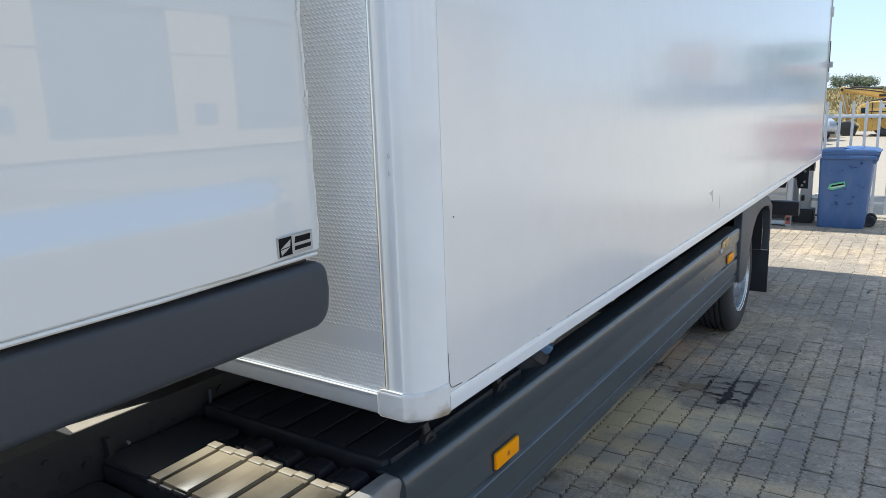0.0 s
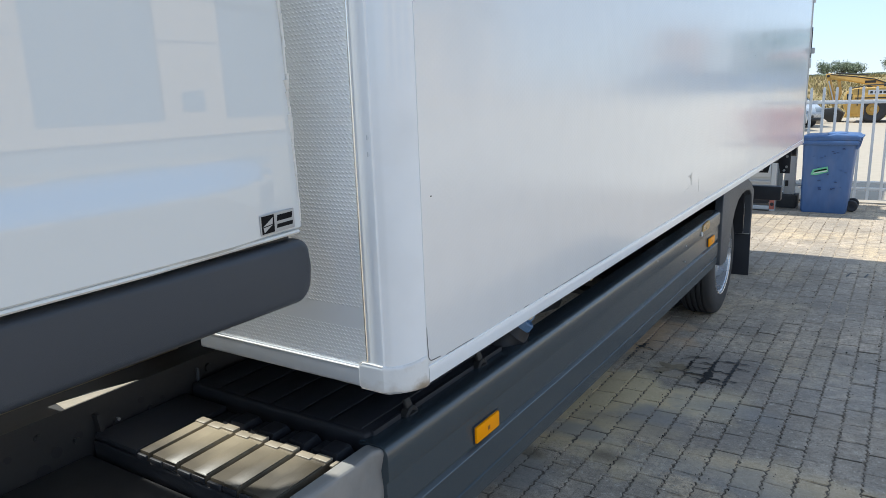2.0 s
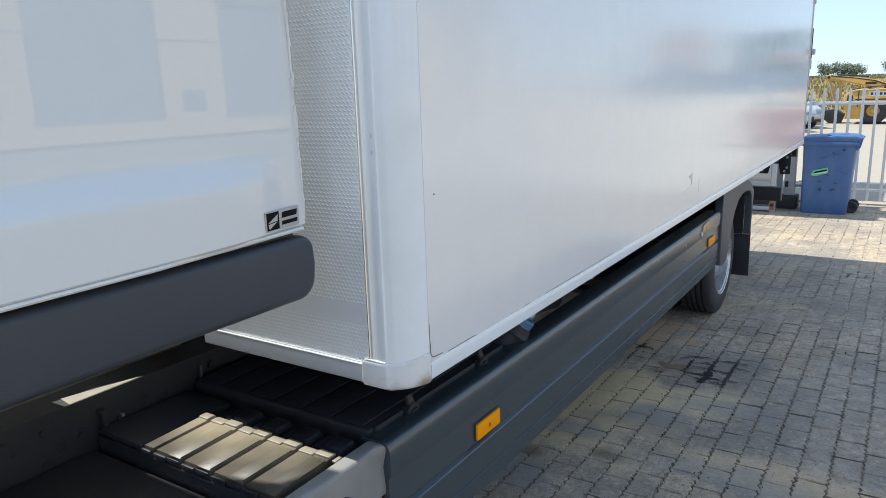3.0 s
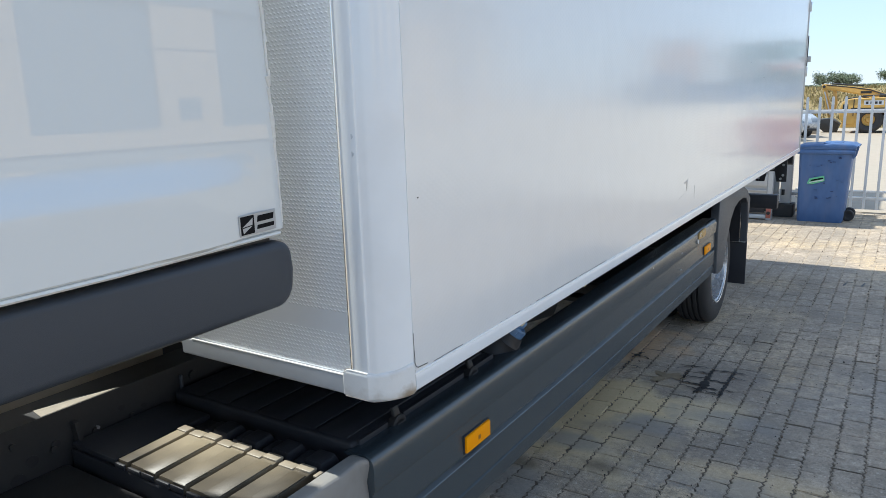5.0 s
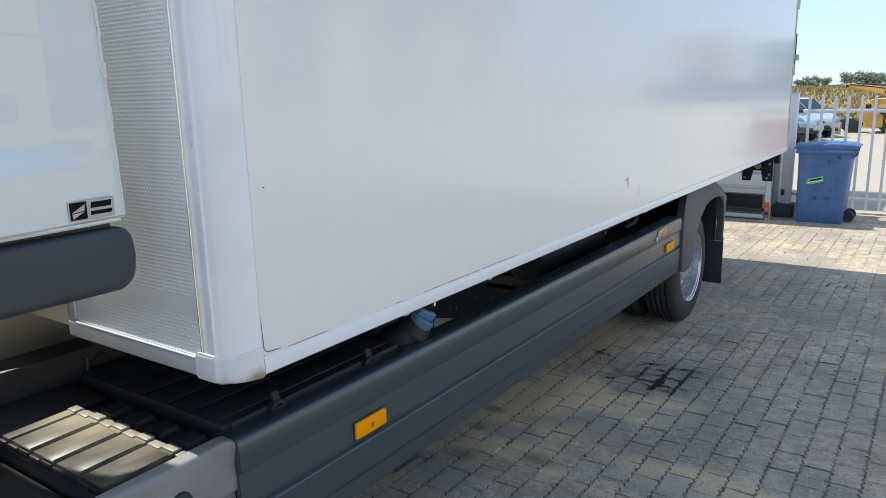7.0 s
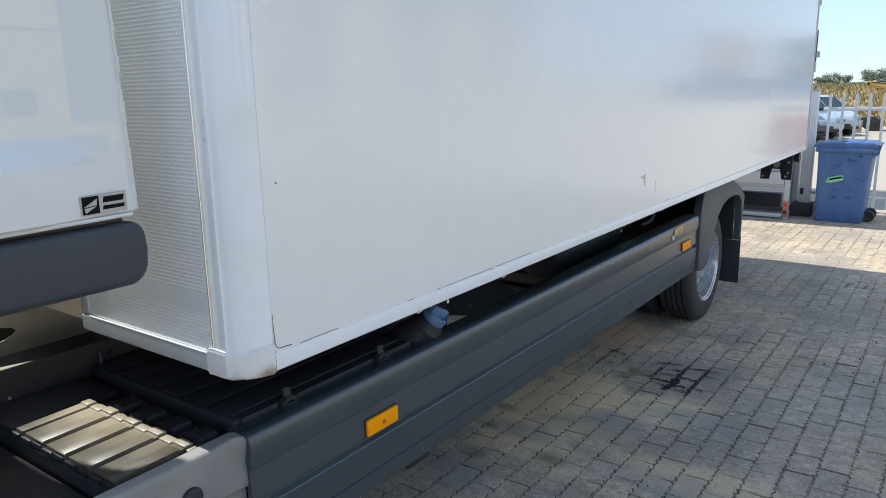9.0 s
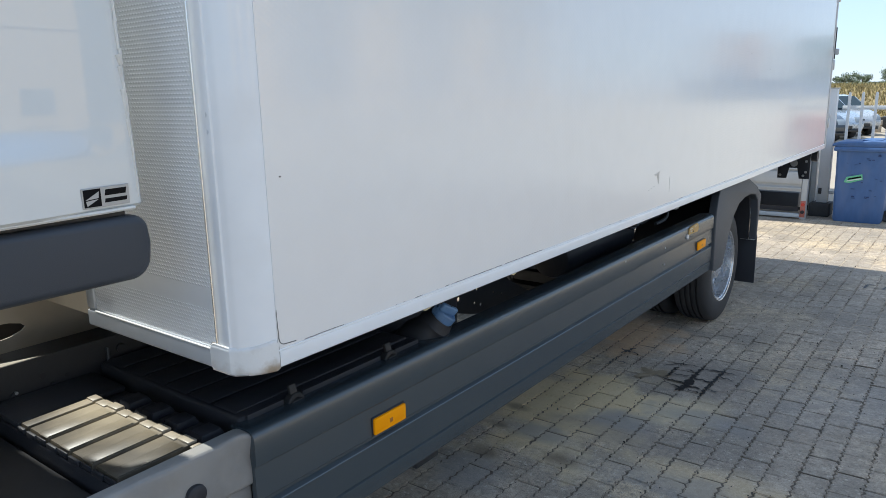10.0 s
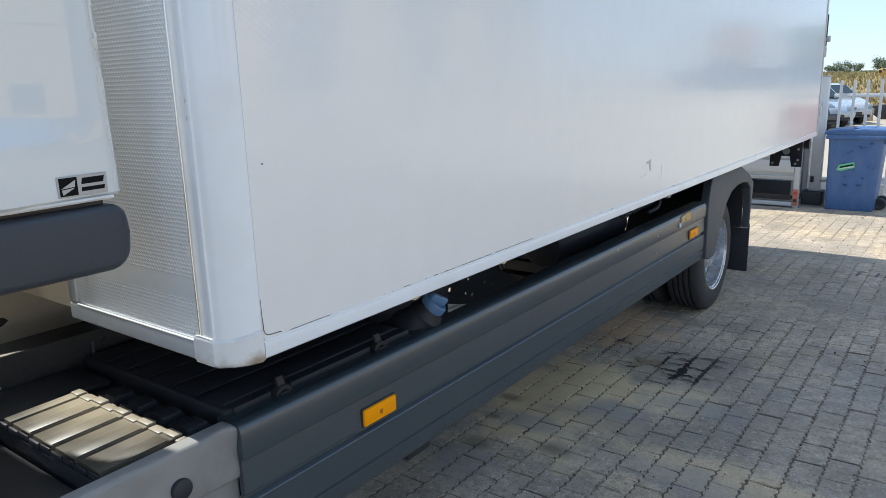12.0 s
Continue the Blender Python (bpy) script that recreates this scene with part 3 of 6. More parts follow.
    for p, q in zip(rows, rows[1:]):
        for i, j in ((2, 3), (3, 1), (1, 0), (0, 2)):
            seam.faces.new((p[i], p[j], q[j], q[i]))
    bmesh.ops.recalc_face_normals(seam, faces=seam.faces[:])
    part("panel_joint", seam, SEAL, truck, "dark joint round the panel corner", smooth=False)
    part("panel_joint", block(-0.001, 0.0004, 0.0815, 0.0818, 1.2621, TOP), PROFILE, truck, smooth=False)

    # bottom rails along side and front
    side = [(-0.03, 1.126), (0.0005, 1.126), (0.003, 1.129), (0.0034, 1.150), (0.003, 1.161), (0.0015, 1.1655), (-0.001, 1.1675), (-0.03, 1.1675)]
    part("bottom_rail", prism(side, "y", 0.0838, L), PROFILE, truck, "white bottom rail with chipped sealant")
    front = [(0.03, 1.124), (0.0, 1.124), (-0.004, 1.129), (-0.004, 1.160), (-0.003, 1.167), (0.002, 1.1705), (0.03, 1.1705)]
    part("front_rail", prism(front, "x", -0.69, -0.1335), FRONT_PROFILE, truck)
    part("front_bead", cyl((-0.65, -0.0018, 1.1697), (-0.1335, -0.0018, 1.1697), 0.0024, seg=10), EDGE_WHITE, truck, "white bead painted bright for its sunlit line")
    part("front_stile", block(-0.697, -0.6545, -0.003, 0.03, 1.1715, 3.5, 0.008), FRONT_PROFILE, truck)
    part("rail_bead", cyl((0.001, 0.082, 1.1665), (0.001, L, 1.1665), 0.0024, seg=8), EDGE_WHITE, truck, "bright upper edge of the rail")
    # crumbled black sealant on top of the rail
    rnd = random.Random(4)
    y = 0.16
    seal = bmesh.new()
    while y < 6.5:
        ln = rnd.uniform(0.003, 0.03)
        if rnd.random() < (0.95 if y < 0.28 else 0.06 if y < 0.56 else 0.5 if y < 0.70 else 0.97 if y < 1.28 else 0.13):
            block(-0.002, 0.0009, y, y + ln, 1.1702 + rnd.uniform(0, 0.0008), 1.1711 + rnd.uniform(0.0001, 0.0009), bm=seal)
        y += ln + rnd.uniform(-0.003, 0.002) * (1 if y < 1.3 else -14)
    tagged(part("rail_sealant", seal, SEAL, truck, "cracked dark sealant line", smooth=False), kind="stuff")
    # yellow flaps take the colour of sunlit bits showing under the rail
    for y, w in ((0.605, 0.044), (1.085, 0.036)):
        part("sealant_flap", prism([(y, 1.1255), (y + w, 1.1255), (y + w * 0.8, 1.121), (y + w * 0.4, 1.1185), (y + 0.1 * w, 1.123)], "x", -0.006, -0.003), FLAP, truck, "small flap under the rail, coloured as if sunlit", smooth=False)
    # rear frame
    part("rear_post", block(-0.07, 0.006, L - 0.02, L + 0.022, 1.13, TOP + 0.04, 0.006), GREY_STEEL, truck)
    part("rear_sill", block(-2.43, -0.075, L - 0.02, L + 0.022, 1.10, 1.195, 0.006), GREY_STEEL, truck)
    for z in (1.32, 1.85, 2.45, 3.05):
        part("door_hinge", block(-0.012, 0.016, L + 0.023, L + 0.05, z, z + 0.09, 0.006), GALV, truck)
    part("rear_buffer", prism(arc(6.66, 1.055, 0.05, 0, 360, 18)[:-1], "x", -0.09, -0.04), BLACK, truck, "black rubber buffer")
    part("door_stop", block(-0.012, 0.040, L + 0.0225, L + 0.06, 1.985, 2.04, 0.008), GREY_STEEL, truck, "grey door stop")
    part("door_rail", block(-0.03, 0.012, L + 0.0225, L + 0.045, 1.945, 2.23, 0.004), STEEL, truck)
    # scuffs on the side
    part("scuff_mark", prism([(2.350, 1.330), (2.364, 1.321), (2.386, 1.324), (2.404, 1.282), (2.412, 1.284), (2.414, 1.340), (2.385, 1.334)], "x", 0.0, 0.0008), STICKER_SILVER, truck, smooth=False)
    part("scuff_mark", block(0.0, 0.0006, 2.555, 2.558, 1.225, 1.295), STICKER_SILVER, truck, smooth=False)
    for y, z in ((2.28, 1.262), (2.31, 1.266), (2.345, 1.272)):
        part("scuff_mark", block(0.0, 0.0006, y, y + 0.016, z, z + 0.004), STICKER_SILVER, truck, smooth=False)
    for y, z in ((-0.0042, 1.655), (-0.0042, 1.690)):
        part("post_scratch", block(-0.0745, -0.0715, y + 0.0018, -0.0015, z, z + 0.010), FRONT_PROFILE, truck, smooth=False)
        part("post_scratch", block(-0.0700, -0.0688, y + 0.0018, -0.0015, z + 0.002, z + 0.007), FRONT_PROFILE, truck, smooth=False)
    for y, z in ((0.118, 1.556), (3.9, 1.92), (4.4, 1.83)):
        part("paint_chip", block(0.0, 0.0006, y, y + 0.005, z, z + 0.003), SEAL, truck, smooth=False)


def cab():
    # flank with a shoulder that fades out towards the rear edge
    b = bmesh.new()
    drop = 0.011
    prof = [(-0.205, 1.5245), (-0.178, 1.5235), (-0.171, 1.530)]
    prof += [(-0.171 - 0.012 * (z - 1.53), z) for z in (1.55, 1.575, 1.60)] + [(-0.171 - 0.012 * (z - 1.53), z) for z in [1.61 + 0.005 * i for i in range(21)]]
    prof += [(-0.171 - 0.012 * (z - 1.53), z) for z in (1.725, 1.76, 1.85, 2.0, 2.2, 2.4)] + [(-0.205, 2.6), (-0.26, 2.82), (-0.4, 2.9)]
    ys = [-2.3, -2.0, -1.5, -1.0, -0.8, -0.6, -0.5, -0.4, -0.32, -0.26, -0.22, -0.19, -0.165, -0.145, -0.13, -0.118, -0.109, -0.103, -0.099, -0.0975]
    grid = []
    for j, y in enumerate(ys):
        k = max(0.0, min(1.0, (-0.140 - y) / 0.24))
        k = k * k * (3 - 2 * k)
        rear = max(0.0, (y + 0.122) / 0.0245)
        row = []
        for x, z in prof:
            q = max(0.0, min(1.0, (z - 1.630) / 0.060))
            x2 = x + (0.031 * k * (1 - q * q * (3 - 2 * q)) if z < 2.5 else 0.0)
            x2 -= 0.018 * rear ** 2 + (0.02 if j == len(ys) - 1 else 0)
            lean = -0.020 * max(0.0, z - 1.53) / 1.0
            row.append(b.verts.new((x2, y + (lean if y > -0.3 else 0), z - drop)))
        grid.append(row)
    for r0, r1 in zip(grid, grid[1:]):
        for i in range(len(prof) - 1):
            b.faces.new((r0[i], r0[i + 1], r1[i + 1], r1[i]))
    bmesh.ops.recalc_face_normals(b, faces=b.faces[:])
    ob = part("cab_flank", b, CAB_PAINT, truck, "white painted cab flank with a soft shoulder")
    md = ob.modifiers.new("thick", "SOLIDIFY")
    md.thickness, md.offset = 0.004, -1
    lip = [(-0.205, 1.507), (-0.169, 1.507), (-0.166, 1.5105), (-0.168, 1.5145), (-0.205, 1.515)]
    b = prism([(x + (0.027 if x > -0.2 else 0.0), z) for x, z in lip], "y", -2.3, -0.5)
    q = prism(lip, "y", -0.4995, -0.125)
    for v in q.verts:
        v.co.x += 0.027 if v.co.y < -0.4 and v.co.x > -0.2 else 0.0
    part("cab_lip", join(b, q), CAB_LIP, truck)
    # uneven bead of sealant down the rear edge
    rnd = random.Random(9)
    bead = bmesh.new()
    z = 1.53
    while z < 2.5:
        h = rnd.uniform(0.02, 0.06)
        y = -0.111 - 0.020 * (z - 1.53) + rnd.uniform(-0.002, 0.002)
        join(bead, cyl((-0.1765, y, z), (-0.1765, y - 0.020 * h, z + h), rnd.uniform(0.002, 0.0045), rnd.uniform(0.002, 0.004), 8))
        z += h * 0.95
    for z, h, r in ((1.655, 0.035, 0.0045), (1.70, 0.05, 0.0062), (1.765, 0.03, 0.0050), (1.80, 0.018, 0.0066), (1.93, 0.045, 0.0050)):
        y = -0.114 - 0.020 * (z - 1.53)
        join(bead, cyl((-0.1768, y, z), (-0.1768, y - 0.003, z + h), r * 0.6, r, 10))
    part("edge_sealant", bead, CAB_LIP, truck, "uneven pale sealant bead")
    # body behind the flank, closed
    part("cab_body", block(-2.27, -0.24, -2.3, -0.47, 1.40, 2.88, 0.05), CAB_PAINT, truck)
    part("cab_far_flank", block(-2.33, -2.29, -2.3, -0.13, 1.5, 2.85, 0.01), CAB_PAINT, truck)
    part("cab_roof", block(-2.3, -0.2, -2.3, -0.47, 2.881, 2.93, 0.02), CAB_PAINT, truck)
    # grey lower trim, rounded at its rear end
    pts = [(-2.3, 1.496), (-0.14, 1.496)] + arc(-0.136, 1.462, 0.034, 84, 5, 6) + [(-0.0985, 1.435)] + arc(-0.150, 1.408, 0.048, -8, -84, 6) + [(-2.3, 1.358)]
    b = prism(pts, "x", -0.225, -0.157)
    edges = [e for e in b.edges if all(v.co.x > -0.165 for v in e.verts)]
    bmesh.ops.bevel(b, geom=edges, offset=0.018, segments=5, affect="EDGES", profile=0.5)
    part("cab_trim", b, GREY_TRIM, truck, "dark grey plastic lower cab trim")
    part("trim_gap", block(-0.22, -0.185, -2.3, -0.14, 1.4965, 1.5068), SEAL, truck, smooth=False)
    # small maker's plate: plain shapes only
    st = part("badge_plate", block(-0.1735, -0.1705, -0.238, -0.134, 1.522, 1.562, 0.001, 1), STICKER_SILVER, truck, "silver and black badge", smooth=False)
    st.matrix_basis = pose(-0.1702, -0.134, 0, 0, 0, 6.2) @ pose(0.1720, 0.134, 0)
    part("badge_field", block(-0.1706, -0.1700, -0.235, -0.198, 1.5245, 1.5595), STICKER_BLACK, st, smooth=False)
    part("badge_sign", prism([(-0.232, 1.539), (-0.202, 1.554), (-0.204, 1.541)], "x", -0.1701, -0.1696), STICKER_SILVER, st, smooth=False)
    part("badge_sign", prism([(-0.231, 1.537), (-0.229, 1.527), (-0.204, 1.539)], "x", -0.1701, -0.1696), STICKER_SILVER, st, smooth=False)
    part("badge_bar", prism([(-0.190, 1.544), (-0.143, 1.544), (-0.140, 1.556), (-0.187, 1.556)], "x", -0.1707, -0.1701), STICKER_BLACK, st, smooth=False)
    part("badge_bar", prism([(-0.191, 1.530), (-0.142, 1.530), (-0.140, 1.538), (-0.189, 1.538)], "x", -0.1707, -0.1701), STICKER_BLACK, st, smooth=False)
    for y, z in ((-0.565, 1.955), (-0.235, 1.97)):
        part("stone_chip", cyl((-0.21, y, z), (-0.186, y, z), 0.0028, seg=8), WHITE_STEEL, truck)
    # cream shield under the cab: a drop-shaped slot; unseen above, its height and upper slot are added to shade the
    # tray and let a sliver of sun onto the frame
    b = bmesh.new()
    loops = [[(-1.7, 0.60), (0.35, 0.60), (0.35, 1.09), (0.026, 1.09), (0.026, 1.80), (-1.7, 1.80)],
             [(0.068, 0.986), (0.055, 0.999), (0.02, 1.009), (-0.06, 1.016), (-0.3, 1.025), (-0.6, 1.02), (-0.62, 0.98), (-0.6, 0.945), (-0.3, 0.940), (-0.06, 0.951), (0.02, 0.962), (0.055, 0.975)],
             [(-0.050, 1.538), (-0.10, 1.543), (-0.29, 1.543), (-0.29, 1.44), (-0.17, 1.46), (-0.09, 1.51)]]
    for lp in loops:
        vs = [b.verts.new((-1.30, y, z)) for y, z in lp]
        for i in range(len(vs)):
            b.edges.new((vs[i], vs[(i + 1) % len(vs)]))
    bmesh.ops.triangle_fill(b, use_beauty=True, use_dissolve=False, edges=b.edges[:])
    shield = part("engine_shield", b, CREAM, truck, "cream slotted shield under the cab", smooth=False)
    md = shield.modifiers.new("thick", "SOLIDIFY")
    md.thickness, md.offset = 0.004, 0
    # unseen plate at the rear of the roof, swept to a point beside its middle, added to shade the tray
    plan = [(-2.15, -0.48), (-2.12, -0.296), (-1.76, -0.296), (-1.51, -0.225), (-1.455, -0.13), (-1.40, -0.12), (-1.14, -0.48)]
    part("roof_deflector", prism(plan, "z", 2.86, 2.95, 0.012), CAB_PAINT, truck)


def skirt():
    prof = [(-0.24, 0.897), (-0.24, 0.903), (-0.182, 0.908)] + arc(-0.176, 0.879, 0.0285, 84, 4, 7)
    prof += [(-0.1465, 0.868), (-0.1475, 0.817), (-0.1485, 0.812), (-0.1545, 0.8085), (-0.156, 0.804), (-0.153, 0.714), (-0.1545, 0.7115), (-0.1645, 0.7065), (-0.1645, 0.6955),
             (-0.1525, 0.6885), (-0.1505, 0.686), (-0.1525, 0.594), (-0.159, 0.5905), (-0.159, 0.586), (-0.1525, 0.5825), (-0.154, 0.540), (-0.158, 0.524), (-0.172, 0.513),
             (-0.20, 0.512), (-0.20, 0.518), (-0.178, 0.522), (-0.172, 0.54), (-0.172, 0.86), (-0.185, 0.892)]
    prof = [(x - 0.008, z) for x, z in prof]
    b = prism(prof, "y", 0.110, 3.865)
    part("side_skirt", b, SKIRT, truck, "dark grey grooved plastic side skirt", sharp=16)
    for y in (0.5, 1.35, 2.4, 3.4):
        part("skirt_bracket", block(-0.8, -0.176, y, y + 0.05, 0.70, 0.76, 0.006), STEEL, truck)
    for y0, w, n in ((0.545, 0.146, 1), (3.55, 0.155, 2)):
        base = part("marker_lamp", block(-0.170, -0.158, y0 - 0.004, y0 + w + 0.004, 0.712, 0.773, 0.003), BLACK, truck, "amber side marker lamp")
        part("lens", block(-0.164, -0.150, y0, y0 + w, 0.716, 0.769, 0.0045), AMBER, base, "amber ribbed lens")
        part("lens_mark", block(-0.152, -0.1494, y0 + w * 0.46, y0 + w * 0.56, 0.733, 0.748, 0.001, 1), AMBER_DARK, base, smooth=False)
    tag = part("tape_tag", prism([(3.36, 0.852), (3.52, 0.846)] + arc(3.505, 0.868, 0.034, -20, 70, 5) + [(3.42, 0.897), (3.37, 0.890)], "x", -0.158, -0.1495, 0.001), TAG, truck, "worn yellow tape tag", smooth=False)
    for y, z, w, h in ((3.375, 0.880, 0.05, 0.005), (3.40, 0.862, 0.012, 0.010), (3.385, 0.868, 0.010, 0.006), (3.46, 0.886, 0.03, 0.004)):
        part("tag_bar", block(-0.1497, -0.1486, y, y + w, z, z + h), WHITE_STEEL, tag, smooth=False)
    part("tag_bar", block(-0.1497, -0.1486, 3.43, 3.445, 0.856, 0.866), STICKER_BLACK, tag, smooth=False)
    part("tag_disc", cyl((-0.160, 3.345, 0.842), (-0.1485, 3.345, 0.842), 0.015), WHITE_STEEL, tag)
    for y, z, h in ((2.98, 0.835, 0.012), (2.42, 0.872, 0.008), (2.98, 0.742, 0.006)):
        part("skirt_chip", block(-0.160, -0.1545, y, y + 0.006, z, z + h), GREY_STEEL, truck, smooth=False)
    part("skirt_foot", block(-0.34, -0.24, 0.84, 0.97, 0.435, 0.512, 0.008), STEEL, truck, "dark bracket below the skirt")


def battery_bay():
    # ribbed step tray: slats in stepped halves, split by narrow grooves, running on under the box as plain ribs
    tray = part("step_tray", block(-0.94, -0.215, -0.204, 0.108, 0.70, 0.874, 0.006), BLACK, truck, "black ribbed tray dusted by sand")
    edges = (-0.742, -0.69, -0.578, -0.466, -0.354, -0.242, -0.216)
    # plain black here and on the ribs, where the tray lies in shade
    part("tray_flat", block(-0.939, -0.746, -0.200, 0.104, 0.8745, 0.893, 0.006), BLACK, tray)
    for x0, x1 in zip(edges, edges[1:]):
        w0, w1 = x0 + 0.0068, x1 - 0.0068
        mid = (w0 + w1) / 2
        wide = x1 - x0 > 0.08
        if x1 - x0 > 0.04:
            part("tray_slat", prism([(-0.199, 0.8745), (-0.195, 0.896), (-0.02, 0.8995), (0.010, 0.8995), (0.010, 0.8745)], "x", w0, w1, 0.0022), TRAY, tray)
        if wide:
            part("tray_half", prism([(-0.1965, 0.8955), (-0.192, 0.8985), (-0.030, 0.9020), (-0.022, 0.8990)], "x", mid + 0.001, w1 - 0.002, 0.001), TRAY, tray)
            part("tray_rib", prism([(0.022, 0.8745), (0.030, 0.9035), (0.085, 0.905), (0.103, 0.8745)], "x", mid - 0.012, w1 - 0.004, 0.006), BLACK, tray)
            part("tray_rib", prism([(0.022, 0.8745), (0.030, 0.894), (0.085, 0.895), (0.100, 0.8745)], "x", w0 + 0.004, mid - 0.014, 0.003), BLACK, tray)
        halves = ((w0, mid - 0.001, -0.022, 0.004), (mid, w1, -0.014, 0.012)) if wide else ((w0, w1, -0.020, 0.008),)
        for k, (a, c, y, y1) in enumerate(halves):
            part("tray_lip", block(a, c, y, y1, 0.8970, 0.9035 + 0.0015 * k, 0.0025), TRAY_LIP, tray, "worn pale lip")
            part("tray_foot", block(a, c, -0.2075 + 0.004 * k, -0.1985, 0.876, 0.8915, 0.003), BLACK, tray)
    # pale cover over the tray's outer end
    pts = [(-0.30, 0.756), (-0.30, 0.905)] + [(0.075, 0.908)] + arc(0.088, 0.868, 0.040, 85, 5, 6) + [(0.126, 0.764), (0.118, 0.756)]
    b = prism(pts, "x", -0.214, -0.176)
    edges_ = [e for e in b.edges if all(v.co.x > -0.18 for v in e.verts)]
    bmesh.ops.bevel(b, geom=edges_, offset=0.012, segments=3, affect="EDGES", profile=0.5)
    bmesh.ops.triangulate(b, faces=[f for f in b.faces if len(f.verts) > 4])
    bmesh.ops.subdivide_edges(b, edges=b.edges[:], cuts=5, use_grid_fill=True)
    for v in b.verts:
        w = max(0.0, min(1.0, (v.co.x + 0.2) / 0.02))
        f = noise.noise((v.co.y * 9 + v.co.z * 6, v.co.z * 9 - v.co.y * 5, 1.0))
        v.co.x += w * 0.016 * (abs(f) - 0.2)
    cover = part("bay_cover", b, COVER, truck, "pale grey soft plastic bay cover")
    part("knob", lathe([(0.0, -0.160), (0.020, -0.160), (0.0255, -0.164), (0.027, -0.170), (0.027, -0.178)], "x", 24, (0, -0.055, 0.812)), BLACK, cover, "round black fastening knob")
    part("bay_lower_panel", block(-0.214, -0.19, -0.30, 0.118, 0.52, 0.7545, 0.008), COVER, truck)
    part("lower_step_box", block(-0.948, -0.22, -1.3, -0.212, 0.52, 0.838, 0.014), STEEL, truck, "black lower step box")
    # battery box with two latches
    lid = part("battery_lid", block(-0.94, -0.238, 0.128, 0.862, 0.66, 0.916, 0.010, 3), BLACK, truck, "black ribbed battery box lid")
    for i in range(6):
        x = -0.925 + i * 0.112
        part("lid_rib", prism([(0.140, 0.9155), (0.150, 0.922), (0.835, 0.925), (0.850, 0.9155)], "x", x, x + 0.100, 0.0045), BLACK, lid)
    for y0, y1 in ((0.150, 0.272), (0.340, 0.668), (0.738, 0.858)):
        part("lid_lip", block(-0.2385, -0.228, y0, y1, 0.80, 0.919, 0.004), BLACK, lid)
    for y in (0.306, 0.703):
        outer = [(y + 0.032 * math.cos(radians(a)) * (1.0 if math.sin(radians(a)) > 0 else 1.12), 0.892 + 0.036 * math.sin(radians(a))) for a in range(0, 360, 20)]
        inner = [(y + 0.017 * math.cos(radians(a)), 0.897 + 0.019 * math.sin(radians(a))) for a in range(0, 360, 20)]
        ring = bmesh.new()
        rows = [[ring.verts.new((x, a, b)) for a, b in pts] for x, pts in ((-0.237, outer), (-0.217, outer), (-0.214, [(y + (a - y) * 0.9, 0.892 + (b - 0.892) * 0.9) for a, b in outer]), (-0.214, inner), (-0.237, inner))]
        for r0, r1 in zip(rows, rows[1:] + rows[:1]):
            for i in range(len(r0)):
                j = (i + 1) % len(r0)
                ring.faces.new((r0[i], r0[j], r1[j], r1[i]))
        bmesh.ops.recalc_face_normals(ring, faces=ring.faces[:])
        hook = part("latch", ring, LATCH, lid, "black rubber strap latch")
        tab = part("latch_tab", block(-0.007, 0.007, -0.013, 0.013, 0.0, 0.030, 0.005), LATCH, hook)
        tab.matrix_basis = pose(-0.226, y - 0.002, 0.922, 0, -18, 0)
        part("latch_bar", block(-0.232, -0.209, y - 0.019, y + 0.019, 0.898, 0.911, 0.004), LATCH, hook)
        part("latch_stud", cyl((-0.236, y, 0.886), (-0.212, y, 0.886), 0.008, seg=12, bevel=0.002), BLACK, hook)


